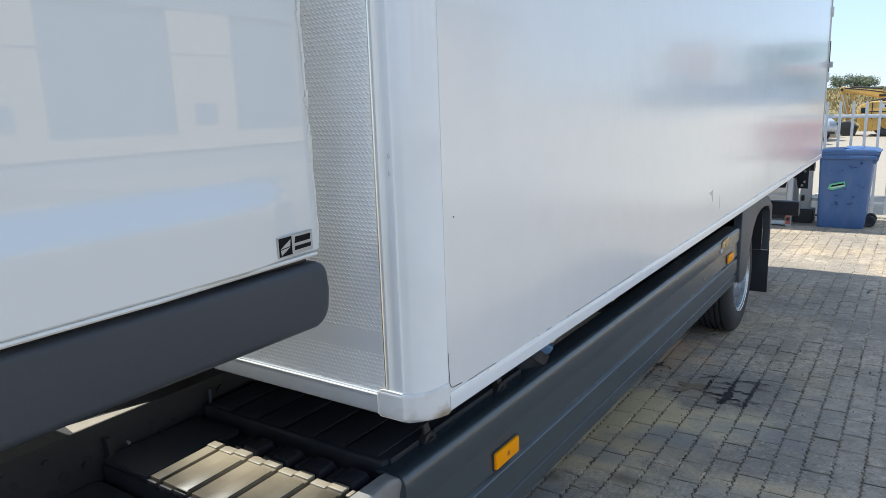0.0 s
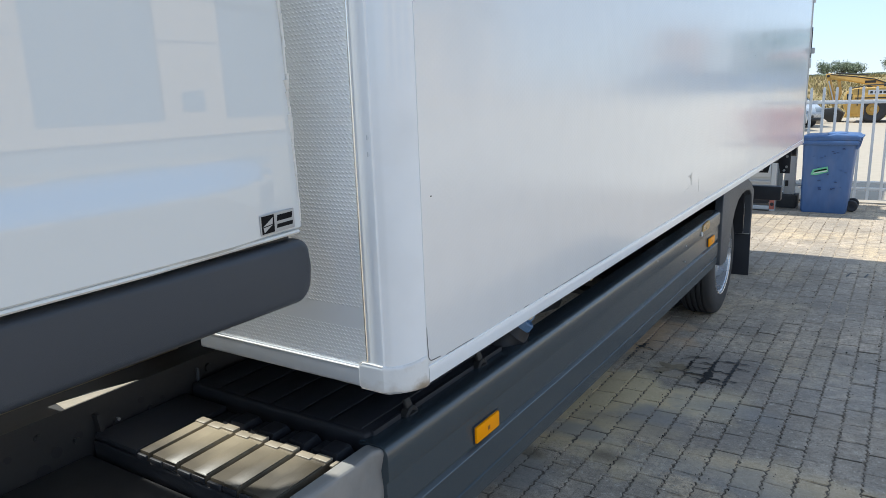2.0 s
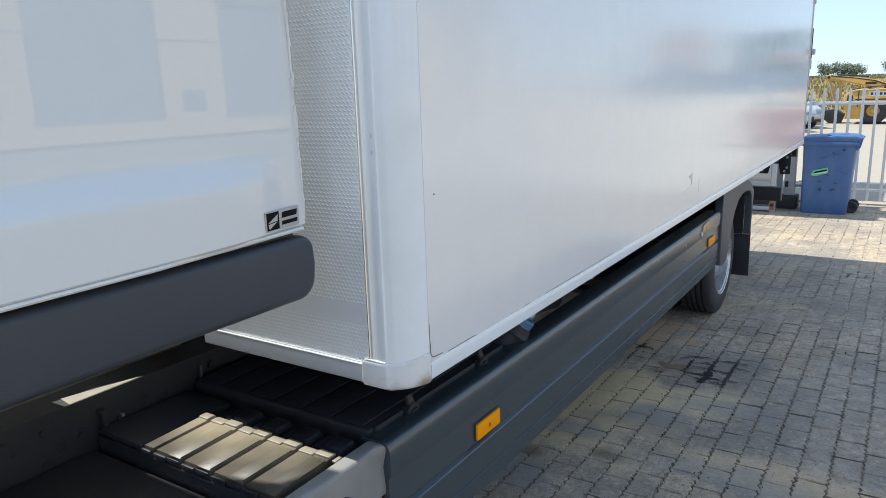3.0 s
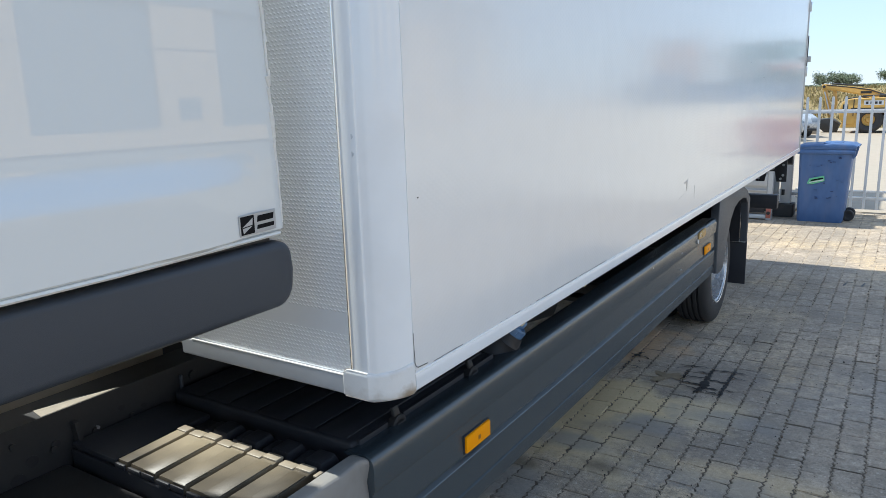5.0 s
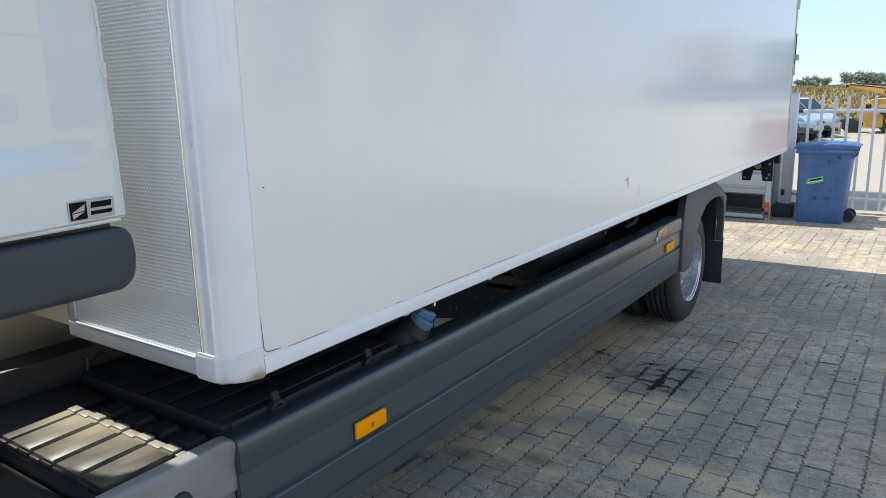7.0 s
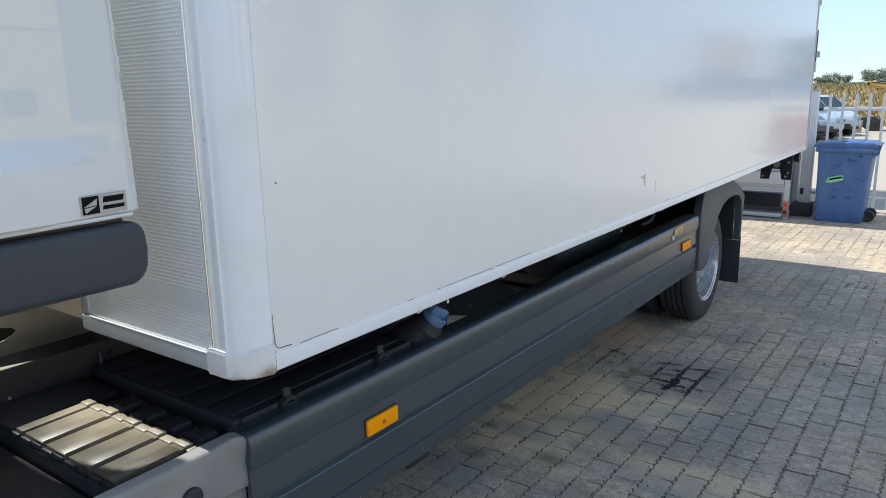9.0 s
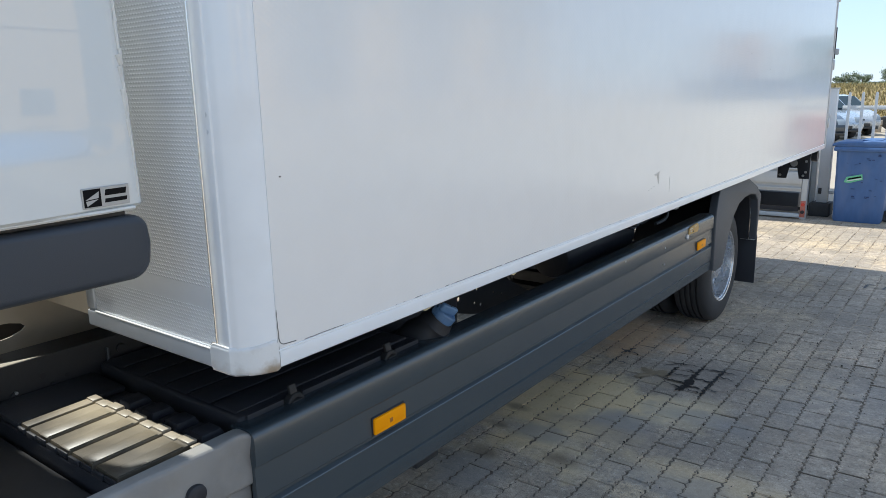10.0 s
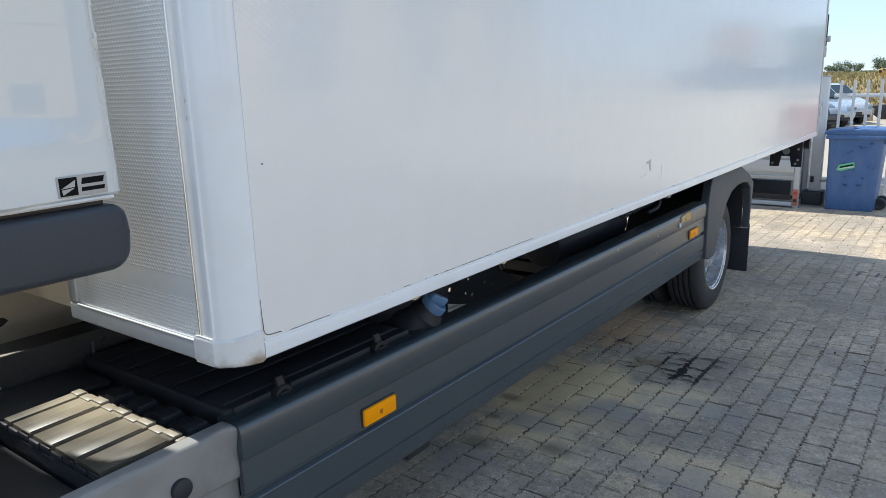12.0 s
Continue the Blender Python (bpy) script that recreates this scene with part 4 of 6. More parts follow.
def chassis():
    part("frame_rail", prism([(-1.02, 0.74), (-0.95, 0.74), (-0.95, 0.985), (-1.075, 0.985), (-1.075, 0.979), (-0.957, 0.979), (-0.957, 0.747), (-1.02, 0.747)], "y", -2.2, 6.45), STEEL, truck, "black steel frame rail")
    part("frame_rail", prism([(-1.65, 0.74), (-1.58, 0.74), (-1.58, 0.985), (-1.65, 0.985)], "y", -2.2, 6.45), STEEL, truck)
    part("sub_frame", block(-1.015, -0.955, 0.35, 6.45, 0.9865, 1.125), STEEL, truck, smooth=False)
    for y in (1.0, 2.6, 4.0, 5.4, 6.3):
        part("cross_member", block(-1.575, -1.025, y, y + 0.08, 0.8, 0.94, 0.01), STEEL, truck)
    part("frame_brace", block(-0.949, -0.936, 0.155, 0.163, 0.80, 0.955, 0.002, 1), FENDER, truck)
    rnd = random.Random(8)
    for i in range(16):
        y = -0.75 + i * 0.105 + rnd.uniform(-0.02, 0.02)
        z = rnd.choice((0.85, 0.89, 0.94))
        part("frame_bolt", cyl((-0.951, y, z), (-0.942, y, z), 0.009 if i % 3 else 0.014, seg=8), STEEL, truck)
    for y, z in ((-0.07, 0.872), (-0.12, 0.90), (-0.55, 0.93)):
        part("frame_bolt", cyl((-0.949, y, z), (-0.940, y, z), 0.005, seg=8), GALV, truck)
    # dust tone cut to the sliver of sun on the flange, painting it bright
    part("flange_dust", prism([(-0.951, -0.26), (-1.012, -0.25), (-0.988, -0.15), (-0.969, -0.085), (-0.958, -0.045), (-0.952, -0.036)], "z", 0.9851, 0.9865), SLIVER_PALE, truck, "pale sunlit sliver painted in dust tone on the frame flange", smooth=False)
    # near-black discs paint the shade inside the holes; none are cut
    for y, z, r in ((-0.235, 0.900, 0.012), (-0.30, 0.880, 0.016), (-0.34, 0.842, 0.020), (-0.42, 0.915, 0.010), (-0.48, 0.87, 0.018), (-0.04, 0.925, 0.010), (0.03, 0.905, 0.008)):
        part("frame_hole", cyl((-0.9515, y, z), (-0.9485, y, z), r, seg=14), LINER, truck)
    part("frame_bracket", prism([(-0.175, 0.80), (-0.165, 0.80), (-0.178, 0.945), (-0.192, 0.945)], "x", -0.949, -0.925), STEEL, truck)
    # fuel tank, neck and cap
    part("fuel_tank", block(-0.80, -0.26, 0.885, 1.09, 0.42, 0.885, 0.05, 4), BLACK, truck, "dark fuel tank")
    # box added to block pale ground from showing beside the filler
    part("tank_shroud", block(-0.93, -0.42, 0.885, 1.36, 0.60, 1.055, 0.03, 3), BLACK, truck, "black box added to keep the gap behind the filler dark")
    NECK = pose(-0.214, 0.985, 0.974, -16, 38, 4)
    part("filler_neck", lathe([(0.088, -0.26), (0.085, -0.115), (0.068, -0.080), (0.062, -0.060), (0.064, -0.048), (0.056, -0.040), (0.048, -0.015)], "z", 32), LINER, truck, "black ringed filler neck").matrix_basis = NECK
    capm = lathe([(0.0, 0.008), (0.030, 0.008), (0.034, 0.013), (0.038, 0.013), (0.041, 0.009), (0.042, -0.018), (0.037, -0.021)], "z", 32)
    for i in range(28):
        a = 2 * math.pi * i / 28
        join(capm, block(0.040, 0.0435, -0.0024, 0.0024, -0.016, 0.008), pose(0, 0, 0, 0, 0, math.degrees(a)))
    cap = part("fuel_cap", capm, BLUE_CAP, truck, "blue plastic fuel cap")
    cap.matrix_basis = NECK
    grip = part("cap_grip", block(-0.037, 0.037, -0.009, 0.011, 0.006, 0.038, 0.006, 3), BLUE_CAP, cap)
    grip.matrix_basis = pose(0, 0, 0, 0, 0, 62)
    part("cap_mark", cyl((0.0, 0.0, 0.0375), (0.0, 0.0, 0.0388), 0.004, seg=10), STEEL, cap)
    # holed support plate behind the tank
    HOLES = ((1.60, 0.811, 0.011), (1.748, 0.826, 0.007), (1.888, 0.777, 0.007), (1.96, 0.752, 0.007), (2.104, 0.70, 0.008), (1.727, 0.762, 0.006), (1.779, 0.743, 0.008), (1.901, 0.696, 0.007), (1.461, 0.844, 0.008))
    b = bmesh.new()
    loops = [[(1.40, 0.97), (1.40, 0.80), (1.60, 0.745), (1.79, 0.69), (2.18, 0.63), (2.25, 0.69), (2.0, 0.82), (1.96, 0.97)]]
    for y, z, r in HOLES:
        loops.append(arc(y, z, r, 0, 315, 7))
    for lp in loops:
        vs = [b.verts.new((-0.60, y, z)) for y, z in lp]
        for i in range(len(vs)):
            b.edges.new((vs[i], vs[(i + 1) % len(vs)]))
    bmesh.ops.triangle_fill(b, use_beauty=True, use_dissolve=False, edges=b.edges[:])
    plate = part("support_plate", b, STEEL, truck, "black holed steel plate", smooth=False)
    md = plate.modifiers.new("thick", "SOLIDIFY")
    md.thickness, md.offset = 0.004, -1
    # sheet added so no paving shows; the gap there is only dark
    part("under_tray", block(-0.95, -0.19, 2.55, 3.85, 0.60, 0.63, 0.006), LINER, truck, "black sheet added to keep the gap dark")
    part("air_tank", cyl((-0.55, 2.35, 0.86), (-0.55, 3.25, 0.86), 0.115, seg=28, bevel=0.03), BLACK, truck, "black compressed air tank")
    for i in range(4):
        part("air_hose", tube([(-0.36 - 0.03 * i, 2.9, 1.0), (-0.34 - 0.02 * i, 3.1, 0.97 - 0.02 * i), (-0.38, 3.35, 1.0), (-0.5, 3.6, 0.98)], 0.012), FENDER, truck)
    part("air_hose", tube([(-0.36, 3.36, 0.90), (-0.35, 3.42, 0.905), (-0.345, 3.48, 0.912), (-0.35, 3.53, 0.93), (-0.36, 3.56, 0.95), (-0.38, 3.59, 1.0)], 0.011, 10), FENDER, truck)
    part("air_hose", tube([(-0.44, 3.30, 0.90), (-0.42, 3.40, 0.925), (-0.40, 3.50, 0.93), (-0.40, 3.60, 0.96), (-0.42, 3.68, 1.02)], 0.014, 10), BLACK, truck)
    part("hose_clip", block(-0.37, -0.34, 3.66, 3.72, 0.945, 0.965, 0.006), GREY_STEEL, truck)
    part("hose_clip", block(-0.40, -0.33, 3.02, 3.06, 0.97, 1.03, 0.006), GALV, truck)
    # rear end
    br = part("rear_bracket", prism([(-0.345, 0.855), (-0.265, 0.855), (-0.245, 0.955), (-0.175, 0.955), (-0.155, 0.855), (-0.068, 0.855), (-0.068, 1.10), (-0.345, 1.10)], "y", 6.47, 6.485, 0.002), BLACK, truck, "black drilled steel bracket")
    for x, z in ((-0.32, 0.885), (-0.31, 0.975), (-0.12, 0.885), (-0.10, 0.92), (-0.10, 1.02), (-0.30, 1.03)):
        part("bracket_bolt", cyl((x, 6.471, z), (x, 6.462, z), 0.012 if x > -0.25 or x < -0.31 else 0.009, seg=10), GALV, br)
    part("bracket_badge", cyl((-0.205, 6.471, 1.0), (-0.205, 6.464, 1.0), 0.032, seg=20), GALV, br)
    part("underrun_bar", block(-2.38, -0.12, 6.36, 6.46, 0.60, 0.735, 0.008), BLACK, truck, "black rear underrun bar")
    part("underrun_stay", block(-0.9, -0.84, 6.38, 6.44, 0.736, 0.85, 0.004), STEEL, truck)


def fender():
    """A thick plastic arch over the rear wheels with a flange along its opening."""
    outer = [(3.888, 0.515), (3.886, 0.66), (3.888, 0.88), (3.905, 0.935), (3.96, 1.00), (4.06, 1.045), (4.68, 1.050), (4.79, 1.035), (4.93, 0.965), (4.985, 0.925), (5.045, 0.895), (5.050, 0.86), (5.03, 0.72), (5.005, 0.53)]
    inner = [(4.980, 0.535), (4.985, 0.74), (4.955, 0.855), (4.88, 0.905), (4.74, 0.925), (4.58, 0.922), (4.43, 0.895), (4.31, 0.825), (4.215, 0.71), (4.155, 0.60), (4.11, 0.515), (4.04, 0.498), (3.96, 0.498)]
    b = prism(outer + inner, "x", -0.20, -0.146, 0.0)
    for v in b.verts:
        v.co.x -= 0.5 * max(0.0, v.co.z - 0.98)
    edges = [e for e in b.edges if all(v.co.x > -0.19 for v in e.verts)]
    bmesh.ops.bevel(b, geom=edges, offset=0.010, segments=3, affect="EDGES", profile=0.5)
    f = part("rear_fender", b, FENDER, truck, "scuffed dark grey rear wheel arch")
    shell = [(4.985, 0.56), (4.98, 0.76), (4.94, 0.90), (4.86, 0.945), (4.70, 0.962), (4.50, 0.955), (4.34, 0.91), (4.20, 0.80), (4.12, 0.66), (4.05, 0.52)]
    shell += [(y + (4.5 - y) * 0.05, z - 0.025) for y, z in shell[::-1]]
    part("fender_shell", prism(shell, "x", -0.80, -0.201), LINER, f)
    part("mud_flap", block(-0.78, -0.150, 5.03, 5.042, 0.165, 0.56, 0.004), BLACK, truck, "black rubber mud flap")
    part("flap_clip", block(-0.27, -0.155, 4.985, 5.028, 0.528, 0.545, 0.003), WHITE_STEEL, truck, "bare bright clip")


def wheel_pair(y, far=False):
    """Twin wheels on one hub: tyres with circumferential grooves, and a dished silver rim."""
    R = 0.425
    hub = new("wheel")
    hub.parent = truck
    hub.matrix_basis = pose(-1.25, y, 0.458 - level(y)) @ (pose(0, 0, 0, 0, 0, 180) if far else pose(0, 0, 0))
    hub["label"] = "twin black tyres on a dished silver rim"
    w = 0.25

    def tyre(x0):
        p = [(0.262, x0 + 0.02), (0.275, x0 + 0.004), (0.32, x0 - 0.004), (0.372, x0 + 0.002), (0.402, x0 + 0.012), (0.416, x0 + 0.024), (0.4225, x0 + 0.038)]
        tread = []
        for g in (0.064, 0.103, 0.142, 0.182):
            tread += [(R, x0 + g - 0.008), (R - 0.016, x0 + g - 0.0055), (R - 0.016, x0 + g + 0.0055), (R, x0 + g + 0.008)]
        q = [(r, 2 * x0 + w - x) for r, x in p[::-1]]
        return lathe(p + tread + q, "x", 72)

    # outer face towards +x
    xo = 1.012
    part("tyre", tyre(xo - w), RUBBER, hub)
    part("tyre", tyre(xo - 2 * w - 0.05), RUBBER, hub)
    dish = [(0.264, xo - 0.02), (0.272, xo - 0.006), (0.268, xo + 0.001), (0.261, xo - 0.002), (0.258, xo - 0.014), (0.252, xo - 0.016), (0.249, xo - 0.008), (0.244, xo - 0.012), (0.241, xo - 0.03), (0.238, xo - 0.06), (0.236, xo - 0.10), (0.225, xo - 0.125),
            (0.205, xo - 0.145), (0.165, xo - 0.16), (0.125, xo - 0.155), (0.118, xo - 0.15), (0.115, xo - 0.06), (0.10, xo - 0.045), (0.0, xo - 0.045)]
    part("rim", lathe(dish, "x", 64), RIM, hub)
    part("rim_inner", lathe([(0.262, xo - 0.55), (0.235, xo - 0.5), (0.235, xo - 0.1)], "x", 48), STEEL, hub)
    for i in range(8):
        a = 2 * math.pi * (i + 0.5) / 8
        part("wheel_nut", cyl((xo - 0.162, 0.142 * math.cos(a), 0.142 * math.sin(a)), (xo - 0.13, 0.142 * math.cos(a), 0.142 * math.sin(a)), 0.015, seg=6), GALV, hub)
    part("valve", cyl((xo - 0.11, 0.0, 0.215), (xo - 0.05, 0.0, 0.20), 0.006, seg=8), GALV, hub)
    return hub


cargo_box()
cab()
skirt()
battery_bay()
chassis()
fender()
far = part("far_side_skirt", prism([(-2.34, 0.512), (-2.30, 0.512), (-2.30, 0.905), (-2.34, 0.905)], "y", 0.128, 3.865, 0.01), SKIRT, truck)
wheel_pair(4.47)
wheel_pair(4.47, True)
wheel_pair(-1.55)
wheel_pair(-1.55, True)
part("axle", cyl((-2.0, 4.47, 0.458 - level(4.47)), (-0.5, 4.47, 0.458 - level(4.47)), 0.06), STEEL, truck)


# ---- wheelie bin ----
def wheelie_bin():
    o = thing("wheelie_bin", "blue plastic wheelie bin with a green sticker, beside the fence", "bin", at=(0.02, 9.82, 0.0))
    # body tapers towards its foot; handle and wheels on the +x side
    b = bmesh.new()
    lay = [(0.0, 0.268, 0.24), (0.03, 0.277, 0.25), (0.30, 0.288, 0.262), (0.62, 0.298, 0.272), (0.90, 0.312, 0.282), (0.955, 0.322, 0.288), (0.96, 0.336, 0.30), (0.975, 0.336, 0.30)]
    rings = []
    for z, hx, hy in lay:
        r = 0.05
        pts = []
        for cx, cy_, a0 in ((hx - r, hy - r, 0), (-hx + r, hy - r, 90), (-hx + r, -hy + r, 180), (hx - r, -hy + r, 270)):
            pts += arc(cx, cy_, r, a0, a0 + 90, 4)
        rings.append([b.verts.new((x - 0.02 - 0.02 * (1 - min(1.0, z / 0.95)), y, z)) for x, y in pts])
    for r0, r1 in zip(rings, rings[1:]):
        for i in range(len(r0)):
            j = (i + 1) % len(r0)
            b.faces.new((r0[i], r0[j], r1[j], r1[i]))
    b.faces.new(rings[0][::-1])
    b.faces.new(rings[-1])
    bmesh.ops.recalc_face_normals(b, faces=b.faces[:])
    part("bin_body", b, BIN_BLUE, o)
    part("rim", block(-0.362, 0.322, -0.308, 0.308, 0.915, 0.970, 0.014), BIN_BLUE, o, "thick moulded rim")
    lid = [(-0.385, 0.985), (-0.375, 0.972), (0.33, 0.972), (0.335, 1.022), (0.30, 1.045), (0.05, 1.06), (-0.02, 1.047), (-0.30, 1.035), (-0.375, 1.012)]
    b = prism(lid, "y", -0.305, 0.305)
    bmesh.ops.bevel(b, geom=[e for e in b.edges if abs(e.verts[0].co.y) > 0.3 and abs(e.verts[1].co.y) > 0.3 and e.verts[0].co.y * e.verts[1].co.y > 0], offset=0.02, segments=3, affect="EDGES", profile=0.5)
    part("bin_lid", b, BIN_BLUE, o, "blue hinged lid")
    part("lid_ridge", block(-0.06, 0.16, -0.20, 0.20, 1.046, 1.062, 0.006), BIN_BLUE, o)
    part("handle", tube([(0.30, -0.26, 0.99), (0.345, -0.26, 1.010), (0.345, 0.26, 1.010), (0.30, 0.26, 0.99)], 0.014, 10), BIN_BLUE, o)
    for y in (-0.24, 0.0, 0.24):
        part("hinge_rib", prism([(0.29, 0.86), (0.315, 0.86), (0.345, 1.0), (0.345, 1.015), (0.29, 1.015)], "y", y - 0.008, y + 0.008), BIN_BLUE, o)
    for y in (-0.06, 0.20):
        w = part("bin_wheel", lathe([(0.03, y - 0.015), (0.05, y - 0.02), (0.066, y - 0.022), (0.076, y - 0.01), (0.076, y + 0.02), (0.066, y + 0.032), (0.03, y + 0.025)], "y", 28, (0.285, 0.05, 0.077)), RUBBER, o, "black solid rubber wheel")
        part("wheel_disc", lathe([(0.0, y - 0.012), (0.055, y - 0.012), (0.06, y - 0.018)], "y", 24, (0.285, 0.05, 0.077)), BLACK, w)
    part("bin_axle", cyl((0.285, -0.01, 0.077), (0.285, 0.25, 0.077), 0.011, seg=10), GALV, o)
    st = part("bin_sticker", prism([(-0.215, 0.520), (-0.190, 0.588), (-0.015, 0.632), (-0.005, 0.560), (-0.15, 0.512)], "y", -0.2835, -0.2745), STICKER_GREEN, o, "torn green, white and black sticker", smooth=False)
    part("sticker_bar", prism([(-0.178, 0.548), (-0.165, 0.572), (-0.03, 0.606), (-0.02, 0.588)], "y", -0.2848, -0.2834), STICKER_BLACK, st, smooth=False)
    part("sticker_stripe", prism([(-0.188, 0.530), (-0.182, 0.542), (-0.02, 0.582), (-0.014, 0.570)], "y", -0.2848, -0.2834), WHITE_STEEL, st, smooth=False)
    rnd = random.Random(3)
    for i in range(22):
        x, z = rnd.uniform(-0.24, 0.2), rnd.uniform(0.30, 0.88)
        part("bin_scuff", block(x, x + rnd.uniform(0.006, 0.04), -0.2915, -0.27 - 0.018 * z, z, z + rnd.uniform(0.003, 0.009)), mat("scuff", (0.03, 0.05, 0.14), 0.7) if i == 0 else bpy.data.materials["scuff"], o, smooth=False)


wheelie_bin()


# ---- fence ----
def fence():
    o = thing("palisade_fence", "white steel palisade fence with pointed pales", "fence", at=(0, 10.6, 0))
    pale = mesh_of("pale", prism([(-0.0175, 0.06), (0.0175, 0.06), (0.0175, 1.625), (0.011, 1.648), (0.0, 1.655), (-0.011, 1.648), (-0.0175, 1.625)], "y", -0.012, 0.012), WHITE_STEEL)
    x = -0.37
    while x < 1.1:
        p = new("pale", pale)
        p.parent = o
        p.location = (x, 0, 0)
        x += 0.163
    part("top_rail", block(-0.45, 1.18, 0.0125, 0.045, 1.415, 1.468, 0.004), WHITE_STEEL, o)
    part("bottom_rail", block(-0.45, 1.18, 0.0125, 0.045, 0.19, 0.235, 0.004), WHITE_STEEL, o)
    part("middle_rail", block(-0.45, 1.18, 0.0125, 0.045, 0.295, 0.325, 0.004), WHITE_STEEL, o)
    for x in (1.10,):
        part("fence_post", block(x, x + 0.08, 0.046, 0.126, 0.0, 1.72, 0.006), WHITE_STEEL, o)
    for x in (-0.37, 1.05):
        part("fence_foot", block(x - 0.1, x + 0.2, -0.1, 0.3, 0.0, 0.04, 0.01), CONCRETE_DARK, o)

    g = thing("gate_post", "tall pale grey steel gate post on a dark block", "gate post", at=(-0.49, 10.0, 0))
    part("post", block(-0.075, 0.065, -0.06, 0.06, 0.18, 1.70, 0.008), WHITE_STEEL, g)
    part("post_cap", block(-0.085, 0.075, -0.07, 0.07, 1.7005, 1.715, 0.004), GREY_STEEL, g)
    part("foot_block", block(-0.14, 0.11, -0.16, 0.16, 0.0, 0.18, 0.012), CONCRETE_DARK, g, "dark concrete foot")
    part("guide_roller", cyl((-0.02, -0.061, 1.36), (-0.02, -0.095, 1.36), 0.03), WHITE_STEEL, g)
    part("latch_arm", block(0.066, 0.35, -0.02, 0.02, 0.30, 0.34, 0.005), WHITE_STEEL, g)
    part("catch", block(-0.055, -0.015, -0.085, -0.0605, 0.30, 0.38, 0.004), STEEL, g)
    # tight bars of the parked gate leaf behind the post
    leaf = thing("gate_leaf", "white barred gate leaf slid open beside the post", "gate", at=(-1.2, 10.35, 0))
    for i in range(9):
        part("gate_bar", block(0.02 + i * 0.065, 0.045 + i * 0.065, -0.012, 0.012, 0.16, 1.62, 0.003), WHITE_STEEL, leaf)
    part("gate_beam", block(0.0, 0.6, -0.04, 0.04, 0.08, 0.159, 0.006), WHITE_STEEL, leaf)
    part("gate_rail", block(0.0, 0.6, -0.02, 0.02, 1.621, 1.67, 0.004), WHITE_STEEL, leaf)
    part("gate_foot", block(0.1, 0.5, -0.05, 0.05, 0.0, 0.079, 0.006), CONCRETE_DARK, leaf)


fence()


# ---- steel cabinet, and tall unseen blocks that shade the ground beside the gate ----
def cabinet():
    o = thing("steel_cabinet", "pale grey ribbed steel cabinet with red end lamps", "cabinet", at=(-0.60, 9.47, 0))
    part("cabinet_body", block(-1.6, -0.07, 0.02, 0.62, 0.16, 1.08, 0.01), GREY_STEEL, o)
    part("corner_pillar", block(-0.069, 0.0, 0.0, 0.09, 0.0, 1.1, 0.008), GREY_STEEL, o)
    part("corner_pillar", block(-1.67, -1.601, 0.0, 0.09, 0.0, 1.1, 0.008), GREY_STEEL, o)
    part("corner_pillar", block(-0.069, 0.0, 0.56, 0.64, 0.0, 1.1, 0.008), GREY_STEEL, o)
    for z, h in ((0.30, 0.035), (0.40, 0.02), (0.47, 0.16), (0.66, 0.02), (0.72, 0.16)):
        part("end_rib", block(-1.59, -0.0705, -0.012, 0.019, z, z + h, 0.006), GREY_STEEL, o)
    # black strip before the body paints a shaded recess; none is cut
    part("dark_recess", block(-1.55, -0.09, 0.004, 0.0195, 0.10, 0.27, 0.004), BLACK, o)
    part("foot_beam", block(-1.59, -0.0705, -0.01, 0.05, 0.02, 0.075, 0.006), GREY_STEEL, o)
    part("lamp_plate", block(-0.066, -0.004, -0.008, -0.0005, 0.03, 0.25, 0.002), RED_PAINT, o, "faded red lamp plate")
    part("red_lamp", cyl((-0.035, -0.008, 0.20), (-0.035, -0.020, 0.20), 0.022), RED_LENS, o, "round red lamp")
    part("dark_lamp", cyl((-0.035, -0.008, 0.10), (-0.035, -0.018, 0.10), 0.024), BLACK, o)


# hidden behind the truck, added only to cast shade by the gate
def container(y0, y1):
    o = thing("unseen_shade_block", "tall pale grey steel block, unseen, added to shade the ground", "container", group="containers beside the gate", at=(-4.0, y0, 0))
    w = y1 - y0
    part("container_body", block(0.03, 2.17, 0.03, w - 0.03, 0.1, 3.95), GREY_STEEL, o, smooth=False)
    for x in (0.0, 2.13):
        for y in (0.0, w - 0.07):
            part("corner_pillar", block(x, x + 0.07, y, y + 0.07, 0.0, 4.0, 0.006), GREY_STEEL, o)
    n = int(w / 0.3)
    for i in range(n):
        y = 0.14 + i * (w - 0.2) / n
        part("side_rib", block(2.171, 2.195, y, y + 0.12, 0.2, 3.85, 0.006), GREY_STEEL, o)


cabinet()
container(9.10, 10.32)
container(10.85, 12.95)


